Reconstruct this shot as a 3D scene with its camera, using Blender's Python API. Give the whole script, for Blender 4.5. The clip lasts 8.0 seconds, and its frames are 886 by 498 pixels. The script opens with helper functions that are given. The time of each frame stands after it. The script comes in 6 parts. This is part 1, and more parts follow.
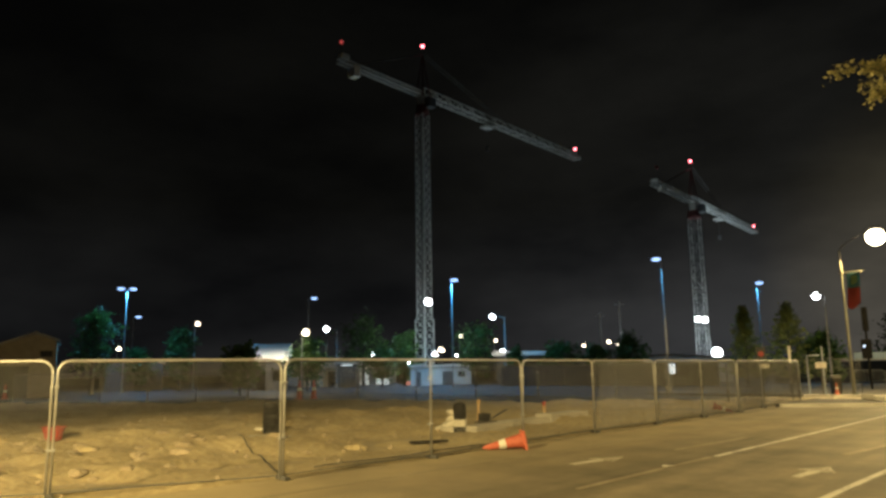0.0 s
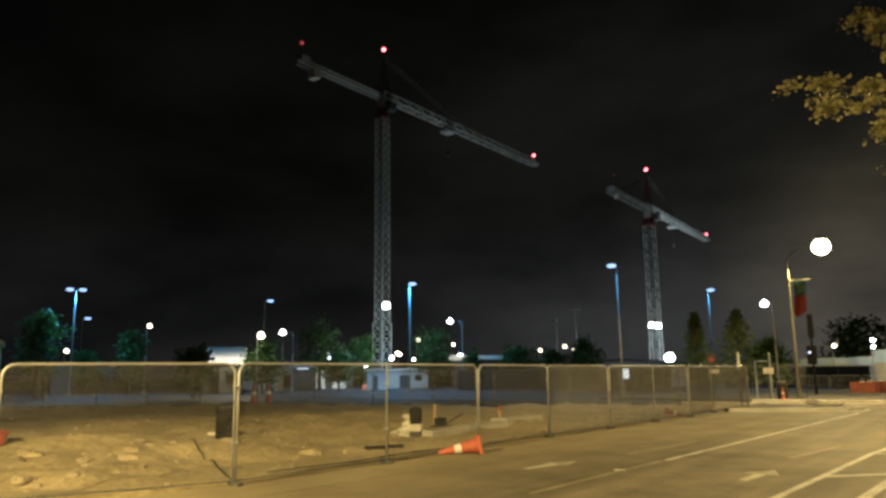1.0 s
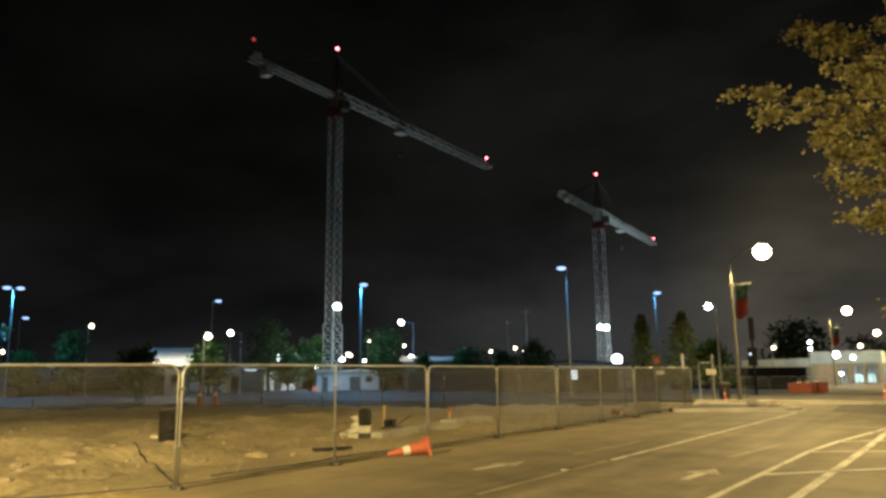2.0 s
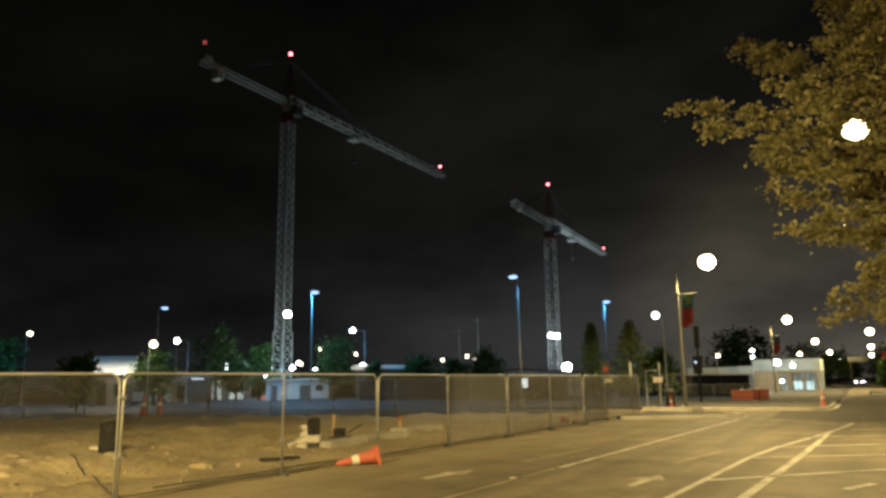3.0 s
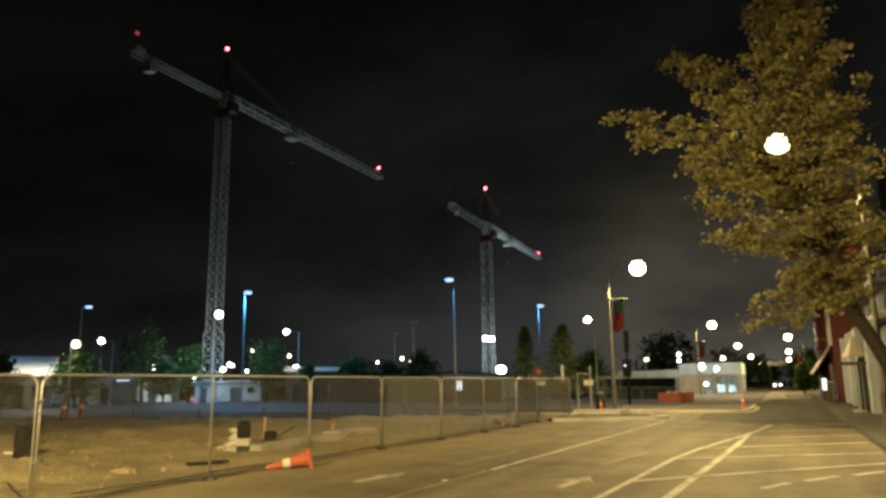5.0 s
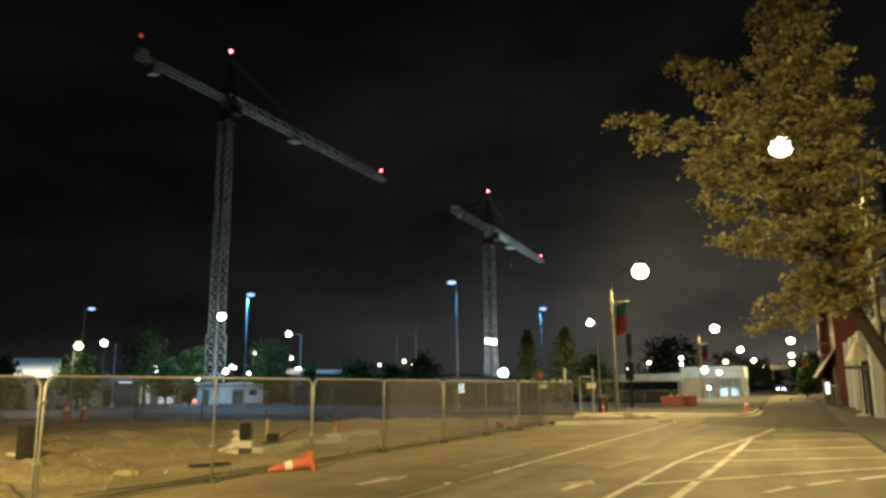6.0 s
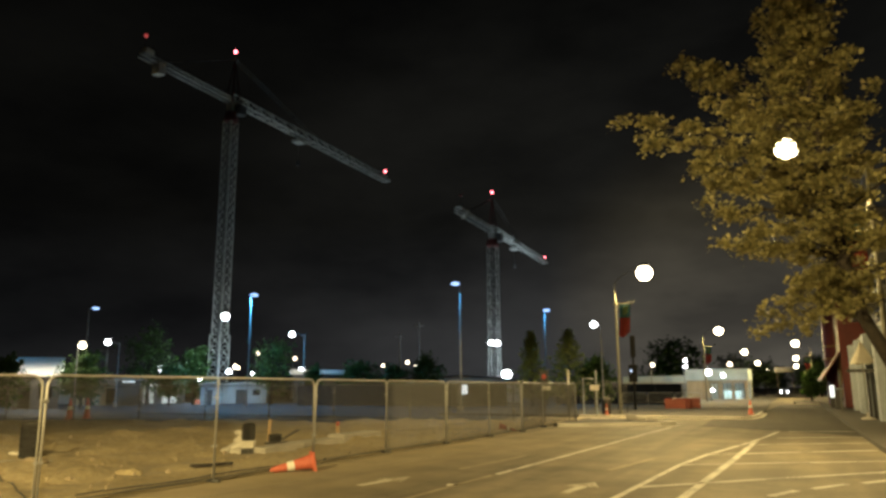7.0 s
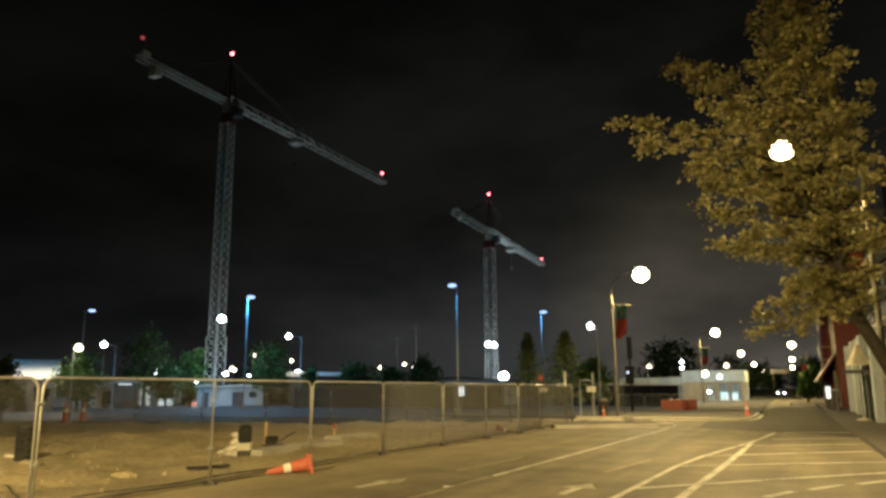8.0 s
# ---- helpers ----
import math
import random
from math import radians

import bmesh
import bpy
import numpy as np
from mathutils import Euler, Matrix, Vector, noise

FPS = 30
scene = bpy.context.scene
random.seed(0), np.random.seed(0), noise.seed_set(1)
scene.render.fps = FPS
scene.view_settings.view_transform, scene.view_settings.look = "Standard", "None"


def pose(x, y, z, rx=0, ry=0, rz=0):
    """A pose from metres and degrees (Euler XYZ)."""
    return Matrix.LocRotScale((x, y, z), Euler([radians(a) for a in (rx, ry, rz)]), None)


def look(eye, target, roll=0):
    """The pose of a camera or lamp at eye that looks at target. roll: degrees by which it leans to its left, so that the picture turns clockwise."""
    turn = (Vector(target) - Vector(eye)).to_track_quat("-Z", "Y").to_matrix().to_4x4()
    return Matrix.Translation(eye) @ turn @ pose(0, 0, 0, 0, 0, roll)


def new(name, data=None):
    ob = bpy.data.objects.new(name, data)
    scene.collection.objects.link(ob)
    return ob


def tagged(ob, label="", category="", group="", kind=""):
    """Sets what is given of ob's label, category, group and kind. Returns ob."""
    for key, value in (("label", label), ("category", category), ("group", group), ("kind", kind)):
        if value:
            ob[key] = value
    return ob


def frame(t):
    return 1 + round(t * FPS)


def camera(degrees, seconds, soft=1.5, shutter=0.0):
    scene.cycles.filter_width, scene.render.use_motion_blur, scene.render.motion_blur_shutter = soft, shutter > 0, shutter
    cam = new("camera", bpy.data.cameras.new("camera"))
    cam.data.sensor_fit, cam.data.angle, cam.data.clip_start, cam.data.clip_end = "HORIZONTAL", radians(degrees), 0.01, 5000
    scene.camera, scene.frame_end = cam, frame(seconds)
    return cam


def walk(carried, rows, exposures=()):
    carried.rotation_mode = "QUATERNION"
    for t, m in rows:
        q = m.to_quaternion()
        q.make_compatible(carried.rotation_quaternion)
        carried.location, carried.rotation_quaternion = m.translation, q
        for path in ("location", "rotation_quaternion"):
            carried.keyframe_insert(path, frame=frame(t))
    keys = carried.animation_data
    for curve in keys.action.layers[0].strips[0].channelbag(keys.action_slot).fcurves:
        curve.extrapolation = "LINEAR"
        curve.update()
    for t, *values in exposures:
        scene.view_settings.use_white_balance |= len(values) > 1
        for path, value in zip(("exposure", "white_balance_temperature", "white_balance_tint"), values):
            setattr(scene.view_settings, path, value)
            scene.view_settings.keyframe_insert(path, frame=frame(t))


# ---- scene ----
cam = camera(62.5, 8.0, soft=3.0)
PATH = [
    (0, (0.07, 0.162, 1.577), (-1.218, 1.655, 1.908), -0.9),
    (0.5, (0.07, 0.144, 1.589), (-1.185, 1.663, 1.933), -0.7),
    (1, (0.101, 0.147, 1.591), (-1.099, 1.711, 1.931), -0.7),
    (1.5, (0.103, 0.168, 1.588), (-1.044, 1.771, 1.924), -0.7),
    (3, (0.128, 0.209, 1.587), (-0.854, 1.914, 1.949), -0.9),
    (3.5, (0.115, 0.266, 1.577), (-0.815, 1.999, 1.942), -0.9),
    (4, (0.135, 0.252, 1.589), (-0.74, 2.014, 1.951), -0.8),
    (4.5, (0.137, 0.226, 1.59), (-0.692, 2.01, 1.952), -0.8),
    (6, (0.128, 0.221, 1.589), (-0.706, 2.0, 1.962), -0.6),
    (6.5, (0.128, 0.232, 1.59), (-0.713, 2.007, 1.967), -0.5),
    (7, (0.119, 0.259, 1.588), (-0.724, 2.033, 1.964), -0.3),
    (7.5, (0.134, 0.237, 1.584), (-0.704, 2.013, 1.963), -0.3),
    (8, (0.13, 0.255, 1.584), (-0.705, 2.032, 1.965), -0.4),
]
walk(cam, [(t, look(e, a, r)) for t, e, a, r in PATH])

# ---- night sky: faint town glow on low cloud ----
world = bpy.data.worlds.new("night_sky")
scene.world = world
world.use_nodes = True
wn, wl = world.node_tree.nodes, world.node_tree.links
wn.clear()
w_out = wn.new("ShaderNodeOutputWorld")
w_bg = wn.new("ShaderNodeBackground")
w_tc = wn.new("ShaderNodeTexCoord")
w_sep = wn.new("ShaderNodeSeparateXYZ")
w_ramp = wn.new("ShaderNodeValToRGB")
w_noise = wn.new("ShaderNodeTexNoise")
w_cloud = wn.new("ShaderNodeValToRGB")
w_mul = wn.new("ShaderNodeMix")
w_mul.data_type, w_mul.blend_type = "RGBA", "MULTIPLY"
w_mul.inputs["Factor"].default_value = 1.0
w_map = wn.new("ShaderNodeMapping")
w_map.inputs["Scale"].default_value = (1.6, 1.6, 4.0)
w_noise.inputs["Scale"].default_value = 1.7
w_noise.inputs["Detail"].default_value = 5.0
w_noise.inputs["Roughness"].default_value = 0.55
e = w_ramp.color_ramp.elements
e[0].position, e[0].color = 0.0, (0.027, 0.0275, 0.029, 1)
e[1].position, e[1].color = 0.62, (0.0038, 0.0038, 0.0033, 1)
mid = w_ramp.color_ramp.elements.new(0.22)
mid.color = (0.0080, 0.0079, 0.0070, 1)
e = w_cloud.color_ramp.elements
e[0].position, e[0].color = 0.36, (0.45, 0.46, 0.48, 1)
e[1].position, e[1].color = 0.68, (1.2, 1.2, 1.18, 1)
wl.new(w_tc.outputs["Generated"], w_sep.inputs[0])
wl.new(w_sep.outputs["Z"], w_ramp.inputs["Fac"])
wl.new(w_tc.outputs["Generated"], w_map.inputs["Vector"])
wl.new(w_map.outputs[0], w_noise.inputs["Vector"])
wl.new(w_noise.outputs["Fac"], w_cloud.inputs["Fac"])
wl.new(w_ramp.outputs["Color"], w_mul.inputs["A"])
wl.new(w_cloud.outputs["Color"], w_mul.inputs["B"])
w_dot = wn.new("ShaderNodeVectorMath")
w_dot.operation = "DOT_PRODUCT"
w_dot.inputs[1].default_value = (-0.05, 0.994, 0.10)
w_side = wn.new("ShaderNodeMapRange")
w_side.inputs["From Min"].default_value, w_side.inputs["From Max"].default_value = 0.70, 1.0
w_side.interpolation_type = "SMOOTHSTEP"
w_side.inputs["To Min"].default_value, w_side.inputs["To Max"].default_value = 0.50, 1.35
w_scale = wn.new("ShaderNodeVectorMath")
w_scale.operation = "SCALE"
wl.new(w_tc.outputs["Generated"], w_dot.inputs[0])
wl.new(w_dot.outputs["Value"], w_side.inputs["Value"])
wl.new(w_mul.outputs["Result"], w_scale.inputs[0])
wl.new(w_side.outputs[0], w_scale.inputs["Scale"])
# the street's own glow, low over its far end
w_street = wn.new("ShaderNodeMapRange")
w_street.interpolation_type = "SMOOTHSTEP"
w_street.inputs["From Min"].default_value, w_street.inputs["From Max"].default_value = 0.965, 1.0
w_tint = wn.new("ShaderNodeMix")
w_tint.data_type = "RGBA"
w_tint.inputs["A"].default_value, w_tint.inputs["B"].default_value = (1, 1, 1, 1), (3.4, 3.0, 2.3, 1)
w_low = wn.new("ShaderNodeVectorMath")
w_low.operation = "MULTIPLY"
wl.new(w_dot.outputs["Value"], w_street.inputs["Value"])
wl.new(w_street.outputs[0], w_tint.inputs["Factor"])
wl.new(w_scale.outputs[0], w_low.inputs[0])
wl.new(w_tint.outputs["Result"], w_low.inputs[1])
wl.new(w_low.outputs[0], w_bg.inputs["Color"])
wl.new(w_bg.outputs[0], w_out.inputs[0])

# ---- lamps that the place has ----
SODIUM = (1.0, 0.73, 0.28)
COOL = (0.12, 0.55, 1.0)
WHITE = (0.74, 0.92, 1.0)
NEUTRAL = (0.76, 0.95, 1.0)


def lamp(name, place, watts, colour, radius=0.2, data_type="POINT"):
    data = bpy.data.lights.new(name, data_type)
    data.energy, data.color, data.shadow_soft_size = watts, colour, radius
    ob = new(name, data)
    ob.location = place
    return ob


LEFT_X, RIGHT_X = -9.05, 2.15
LEFT_Y = (-7.0, 43.0, 88.0, 133.0, 178.0, 223.0, 300.0)
RIGHT_Y = (-24.5, 20.7, 110.0, 155.0, 200.0)
def lantern(place, watts, tilt):
    """A street lantern: shines below its own plane, which is tilted towards the road."""
    data = bpy.data.lights.new("street_light_source", "SPOT")
    data.energy, data.color, data.shadow_soft_size = watts, SODIUM, 0.2
    data.spot_size, data.spot_blend = radians(178), 0.10
    ob = new("street_light_source", data)
    ob.location, ob.rotation_euler = place, (0, radians(tilt), 0)


for y, watts in zip(LEFT_Y, (23500, 7000, 9000, 9000, 9000)):
    lantern((LEFT_X + 1.95, y, 7.30), watts, -15 if y < 0 else -5)
for y, watts in zip(RIGHT_Y, (10500, 4200, 9000, 9000)):
    lantern((RIGHT_X - 1.95, y, 6.90), watts, 15)
CRANE_A = (-60.5, 66.7)
CRANE_B = (-43.8, 112.0)
lamp("flood_source", (-55.8, 61.8, 6.5), 1500, NEUTRAL, 0.3)
lamp("flood_source", (-63.2, 66.3, 2.9), 2600, NEUTRAL, 0.15)
up = lamp("flood_source", (-56.1, 76.6, 4.4), 9500, NEUTRAL, 0.4, "SPOT")
up.data.spot_size, up.data.spot_blend = radians(120), 0.6
up.rotation_euler = Vector((-5.0, 8.0, 32.0)).to_track_quat("-Z", "Y").to_euler()
lamp("flood_source", (-53.2, 70.2, 3.8), 120, (1.0, 0.90, 0.70), 0.3)
lamp("flood_source", (-40.6, 106.4, 6.0), 3600, WHITE, 0.3)
up = lamp("flood_source", (-40.5, 118.0, 4.4), 30000, WHITE, 0.4, "SPOT")
up.data.spot_size, up.data.spot_blend = radians(110), 0.5
up.rotation_euler = Vector((-4.6, 13.0, 22.0)).to_track_quat("-Z", "Y").to_euler()
for place, watts in (((-48.0, 56.9, 10.7), 9000), ((-71.6, 34.6, 10.0), 6500), ((-22.2, 46.8, 8.7), 2200), ((-22.2, 71.2, 9.2), 2000)):
    down = lamp("car_park_source", place, watts, COOL, data_type="SPOT")
    down.data.spot_size, down.data.spot_blend = radians(150), 0.3
for place, watts in (((-52.6, 16.9, 5.8), 800), ((-56.6, 42.0, 5.9), 2800), ((-68.0, 54.0, 2.7), 70)):
    down = lamp("yard_source", place, watts, (1.0, 0.86, 0.62), data_type="SPOT")
    down.data.spot_size, down.data.spot_blend = radians(160), 0.3
lamp("forecourt_source", (-9.9, 95.5, 3.0), 800, (0.50, 0.84, 1.0))

# ---- materials ----
def surf(name, dark, light, rough=0.7, metal=0.0, scale=2.0, fine=40.0, bump=0.25, depth=0.01, stretch=(1, 1, 1), split=(0.35, 0.65), spec=0.5):
    m = bpy.data.materials.new(name)
    m.use_nodes = True
    n, l = m.node_tree.nodes, m.node_tree.links
    b = n["Principled BSDF"]
    tc, mp = n.new("ShaderNodeTexCoord"), n.new("ShaderNodeMapping")
    mp.inputs["Scale"].default_value = stretch
    a, c = n.new("ShaderNodeTexNoise"), n.new("ShaderNodeTexNoise")
    a.inputs["Scale"].default_value, a.inputs["Detail"].default_value = scale, 4
    c.inputs["Scale"].default_value, c.inputs["Detail"].default_value = fine, 3
    mix = n.new("ShaderNodeMath")
    mix.operation = "ADD"
    half = n.new("ShaderNodeMath")
    half.operation = "MULTIPLY"
    half.inputs[1].default_value = 0.5
    ramp = n.new("ShaderNodeValToRGB")
    e = ramp.color_ramp.elements
    e[0].position, e[0].color = split[0], (*dark, 1)
    e[1].position, e[1].color = split[1], (*light, 1)
    bp = n.new("ShaderNodeBump")
    bp.inputs["Strength"].default_value, bp.inputs["Distance"].default_value = bump, depth
    rr = n.new("ShaderNodeMapRange")
    rr.inputs["To Min"].default_value, rr.inputs["To Max"].default_value = max(rough - 0.1, 0.05), min(rough + 0.12, 1)
    l.new(tc.outputs["Object"], mp.inputs["Vector"])
    l.new(mp.outputs[0], a.inputs["Vector"])
    l.new(tc.outputs["Object"], c.inputs["Vector"])
    l.new(a.outputs["Fac"], mix.inputs[0])
    l.new(c.outputs["Fac"], mix.inputs[1])
    l.new(mix.outputs[0], half.inputs[0])
    l.new(half.outputs[0], ramp.inputs["Fac"])
    l.new(ramp.outputs["Color"], b.inputs["Base Color"])
    l.new(c.outputs["Fac"], bp.inputs["Height"])
    l.new(bp.outputs[0], b.inputs["Normal"])
    l.new(a.outputs["Fac"], rr.inputs["Value"])
    l.new(rr.outputs[0], b.inputs["Roughness"])
    b.inputs["Metallic"].default_value = metal
    b.inputs["Specular IOR Level"].default_value = spec
    return m


def glow(name, colour, strength):
    m = bpy.data.materials.new(name)
    m.use_nodes = True
    b = m.node_tree.nodes["Principled BSDF"]
    b.inputs["Base Color"].default_value = (0.8, 0.8, 0.8, 1)
    b.inputs["Emission Color"].default_value = (*colour, 1)
    b.inputs["Emission Strength"].default_value = strength
    return m


def worn_paint(name, paint, under, cover):
    """Road paint that is rubbed through to the asphalt in places."""
    m = surf(name, under, paint, 0.75, 0, 1.3, 22, 0.3, 0.006, (1, 1, 1), (cover - 0.06, cover + 0.06))
    return m


def leaf_material(name, dark, light):
    m = bpy.data.materials.new(name)
    m.use_nodes = True
    n, l = m.node_tree.nodes, m.node_tree.links
    b = n["Principled BSDF"]
    geo, ramp = n.new("ShaderNodeNewGeometry"), n.new("ShaderNodeValToRGB")
    e = ramp.color_ramp.elements
    e[0].color, e[1].color = (*dark, 1), (*light, 1)
    l.new(geo.outputs["Random Per Island"], ramp.inputs["Fac"])
    l.new(ramp.outputs["Color"], b.inputs["Base Color"])
    b.inputs["Roughness"].default_value = 0.6
    tr, add = n.new("ShaderNodeBsdfTranslucent"), n.new("ShaderNodeMixShader")
    l.new(ramp.outputs["Color"], tr.inputs["Color"])
    add.inputs[0].default_value = 0.4
    out = n["Material Output"]
    l.new(b.outputs[0], add.inputs[1])
    l.new(tr.outputs[0], add.inputs[2])
    l.new(add.outputs[0], out.inputs["Surface"])
    return m


def asphalt_material(name, dark, light, tracks):
    m = surf(name, dark, light, 0.78, 0, 0.35, 55, 0.5, 0.012, (1, 0.22, 1), (0.38, 0.62))
    n, l = m.node_tree.nodes, m.node_tree.links
    b = n["Principled BSDF"]
    ramp = b.inputs["Base Color"].links[0].from_node
    tc, mp, nz, r2, mul = (n.new("ShaderNodeTexCoord"), n.new("ShaderNodeMapping"), n.new("ShaderNodeTexNoise"),
                           n.new("ShaderNodeValToRGB"), n.new("ShaderNodeMix"))
    mul.data_type, mul.blend_type = "RGBA", "MULTIPLY"
    mul.inputs["Factor"].default_value = tracks
    mp.inputs["Scale"].default_value = (1.3, 0.06, 1)
    nz.inputs["Scale"].default_value, nz.inputs["Detail"].default_value = 1.0, 6
    nz.inputs["Distortion"].default_value = 0.4
    e = r2.color_ramp.elements
    e[0].position, e[0].color = 0.4, (0.5, 0.5, 0.5, 1)
    e[1].position, e[1].color = 0.6, (1.15, 1.15, 1.15, 1)
    l.new(tc.outputs["Object"], mp.inputs["Vector"])
    l.new(mp.outputs[0], nz.inputs["Vector"])
    l.new(nz.outputs["Fac"], r2.inputs["Fac"])
    l.new(ramp.outputs["Color"], mul.inputs["A"])
    l.new(r2.outputs["Color"], mul.inputs["B"])
    blot, r3, mul2 = n.new("ShaderNodeTexNoise"), n.new("ShaderNodeValToRGB"), n.new("ShaderNodeMix")
    mul2.data_type, mul2.blend_type = "RGBA", "MULTIPLY"
    mul2.inputs["Factor"].default_value = 1.0
    blot.inputs["Scale"].default_value, blot.inputs["Detail"].default_value, blot.inputs["Roughness"].default_value = 0.55, 7, 0.7
    e = r3.color_ramp.elements
    e[0].position, e[0].color = 0.40, (0.68, 0.68, 0.66, 1)
    e[1].position, e[1].color = 0.60, (1.16, 1.16, 1.14, 1)
    l.new(tc.outputs["Object"], blot.inputs["Vector"])
    l.new(blot.outputs["Fac"], r3.inputs["Fac"])
    l.new(mul.outputs["Result"], mul2.inputs["A"])
    l.new(r3.outputs["Color"], mul2.inputs["B"])
    l.new(mul2.outputs["Result"], b.inputs["Base Color"])
    return m


ASPHALT = asphalt_material("asphalt", (0.120, 0.104, 0.074), (0.205, 0.176, 0.124), 0.5)


def dusty_edge(m, x_full, x_none, dust):
    """Sandy dust carried from the site onto the road's edge, thinning out over the lane."""
    n, l = m.node_tree.nodes, m.node_tree.links
    b = n["Principled BSDF"]
    base = b.inputs["Base Color"].links[0].from_socket
    tc, sep, rng, nz, mul, mix = (n.new("ShaderNodeTexCoord"), n.new("ShaderNodeSeparateXYZ"), n.new("ShaderNodeMapRange"),
                                  n.new("ShaderNodeTexNoise"), n.new("ShaderNodeMath"), n.new("ShaderNodeMix"))
    mul.operation, mul.use_clamp = "MULTIPLY", True
    mix.data_type = "RGBA"
    rng.inputs["From Min"].default_value, rng.inputs["From Max"].default_value = x_none, x_full
    rng.inputs["To Min"].default_value, rng.inputs["To Max"].default_value = 0.0, 1.35
    nz.inputs["Scale"].default_value, nz.inputs["Detail"].default_value = 0.7, 5
    mix.inputs["B"].default_value = (*dust, 1)
    l.new(tc.outputs["Object"], sep.inputs[0])
    l.new(sep.outputs["X"], rng.inputs["Value"])
    l.new(tc.outputs["Object"], nz.inputs["Vector"])
    l.new(rng.outputs[0], mul.inputs[0])
    l.new(nz.outputs["Fac"], mul.inputs[1])
    l.new(mul.outputs[0], mix.inputs["Factor"])
    l.new(base, mix.inputs["A"])
    l.new(mix.outputs["Result"], b.inputs["Base Color"])


dusty_edge(ASPHALT, -9.3, -5.6, (0.36, 0.30, 0.19))
ASPHALT_DARKER = asphalt_material("darker_asphalt", (0.026, 0.023, 0.018), (0.056, 0.049, 0.036), 0.5)
CARPARK = asphalt_material("car_park_asphalt", (0.022, 0.030, 0.042), (0.046, 0.058, 0.076), 0.4)
CARPARK.node_tree.nodes["Principled BSDF"].inputs["Specular IOR Level"].default_value = 0.08
SOIL = surf("dark_ground", (0.03, 0.03, 0.025), (0.07, 0.068, 0.055), 0.9, 0, 0.2, 6)
GRAVEL = surf("sandy_gravel", (0.245, 0.196, 0.109), (0.445, 0.37, 0.223), 0.92, 0, 0.5, 9, 0.6, 0.05, (1, 1, 1), (0.38, 0.62))
STONE = surf("pale_stone", (0.22, 0.18, 0.12), (0.42, 0.35, 0.25), 0.9, 0, 3, 30, 0.6, 0.02)
CONCRETE = surf("concrete", (0.33, 0.315, 0.28), (0.54, 0.51, 0.45), 0.85, 0, 1.5, 45, 0.35, 0.008)
KERB = surf("pale_painted_kerb", (0.46, 0.44, 0.39), (0.66, 0.64, 0.58), 0.8, 0, 1.5, 35, 0.3, 0.006)
KERB_DUSTY = surf("dusty_kerb", (0.13, 0.112, 0.075), (0.24, 0.20, 0.13), 0.9, 0, 3, 30, 0.6, 0.02)
PAVING = surf("footway_asphalt", (0.045, 0.042, 0.037), (0.09, 0.084, 0.075), 0.85, 0, 0.8, 40, 0.4, 0.01)
PAINT_ROAD = worn_paint("worn_white_road_paint", (0.55, 0.53, 0.48), (0.14, 0.135, 0.125), 0.44)
PAINT_THIN = worn_paint("rubbed_road_paint", (0.32, 0.285, 0.21), (0.21, 0.18, 0.125), 0.56)
GALV = surf("galvanised_steel", (0.34, 0.35, 0.36), (0.55, 0.56, 0.57), 0.45, 0.65, 3, 60, 0.15, 0.002)
WIRE = surf("galvanised_wire", (0.055, 0.056, 0.057), (0.11, 0.112, 0.114), 0.75, 0.0, 5, 60, 0.1, 0.001)
POLE = surf("weathered_cream_steel", (0.085, 0.082, 0.065), (0.15, 0.145, 0.115), 0.5, 0.1, 1.2, 30, 0.15, 0.003)
POLE_GREY = surf("grey_painted_steel", (0.13, 0.14, 0.145), (0.22, 0.23, 0.24), 0.5, 0.2, 1.2, 30, 0.15, 0.003)
CRANE_PAINT = surf("weathered_white_crane_paint", (0.23, 0.235, 0.225), (0.37, 0.375, 0.36), 0.5, 0.0, 0.6, 12, 0.2, 0.004)
CRANE_RED = surf("dull_red_crane_paint", (0.040, 0.006, 0.006), (0.080, 0.012, 0.011), 0.5, 0, 0.8, 12, 0.2, 0.004)
CABLE = surf("steel_cable", (0.05, 0.05, 0.05), (0.11, 0.11, 0.11), 0.5, 0.6, 3, 30)
ORANGE = surf("orange_plastic", (0.42, 0.10, 0.062), (0.60, 0.17, 0.115), 0.5, 0, 3, 20, 0.15, 0.004)
ORANGE_DUSTY = surf("dusty_orange_plastic", (0.17, 0.04, 0.022), (0.26, 0.065, 0.04), 0.7, 0, 2, 14, 0.2, 0.004)
COLUMN = surf("pale_grey_render", (0.26, 0.30, 0.35), (0.40, 0.45, 0.51), 0.75, 0, 0.8, 16, 0.2, 0.004)
REDPL = surf("faded_red_plastic", (0.26, 0.04, 0.03), (0.38, 0.075, 0.055), 0.5, 0, 3, 20, 0.15, 0.004)
REFLECT = surf("white_reflective_band", (0.62, 0.60, 0.55), (0.82, 0.80, 0.75), 0.4, 0, 6, 30, 0.1, 0.002)
BLACKPL = surf("black_plastic", (0.012, 0.012, 0.012), (0.035, 0.034, 0.032), 0.5, 0, 4, 30, 0.3, 0.004)
MATT_BLACK = surf("matt_black_metal", (0.004, 0.004, 0.004), (0.009, 0.009, 0.009), 0.9, 0, 4, 30, 0.1, 0.002, spec=0.1)
RUBBER = surf("dark_rubber", (0.02, 0.02, 0.02), (0.05, 0.048, 0.045), 0.8, 0, 4, 30)
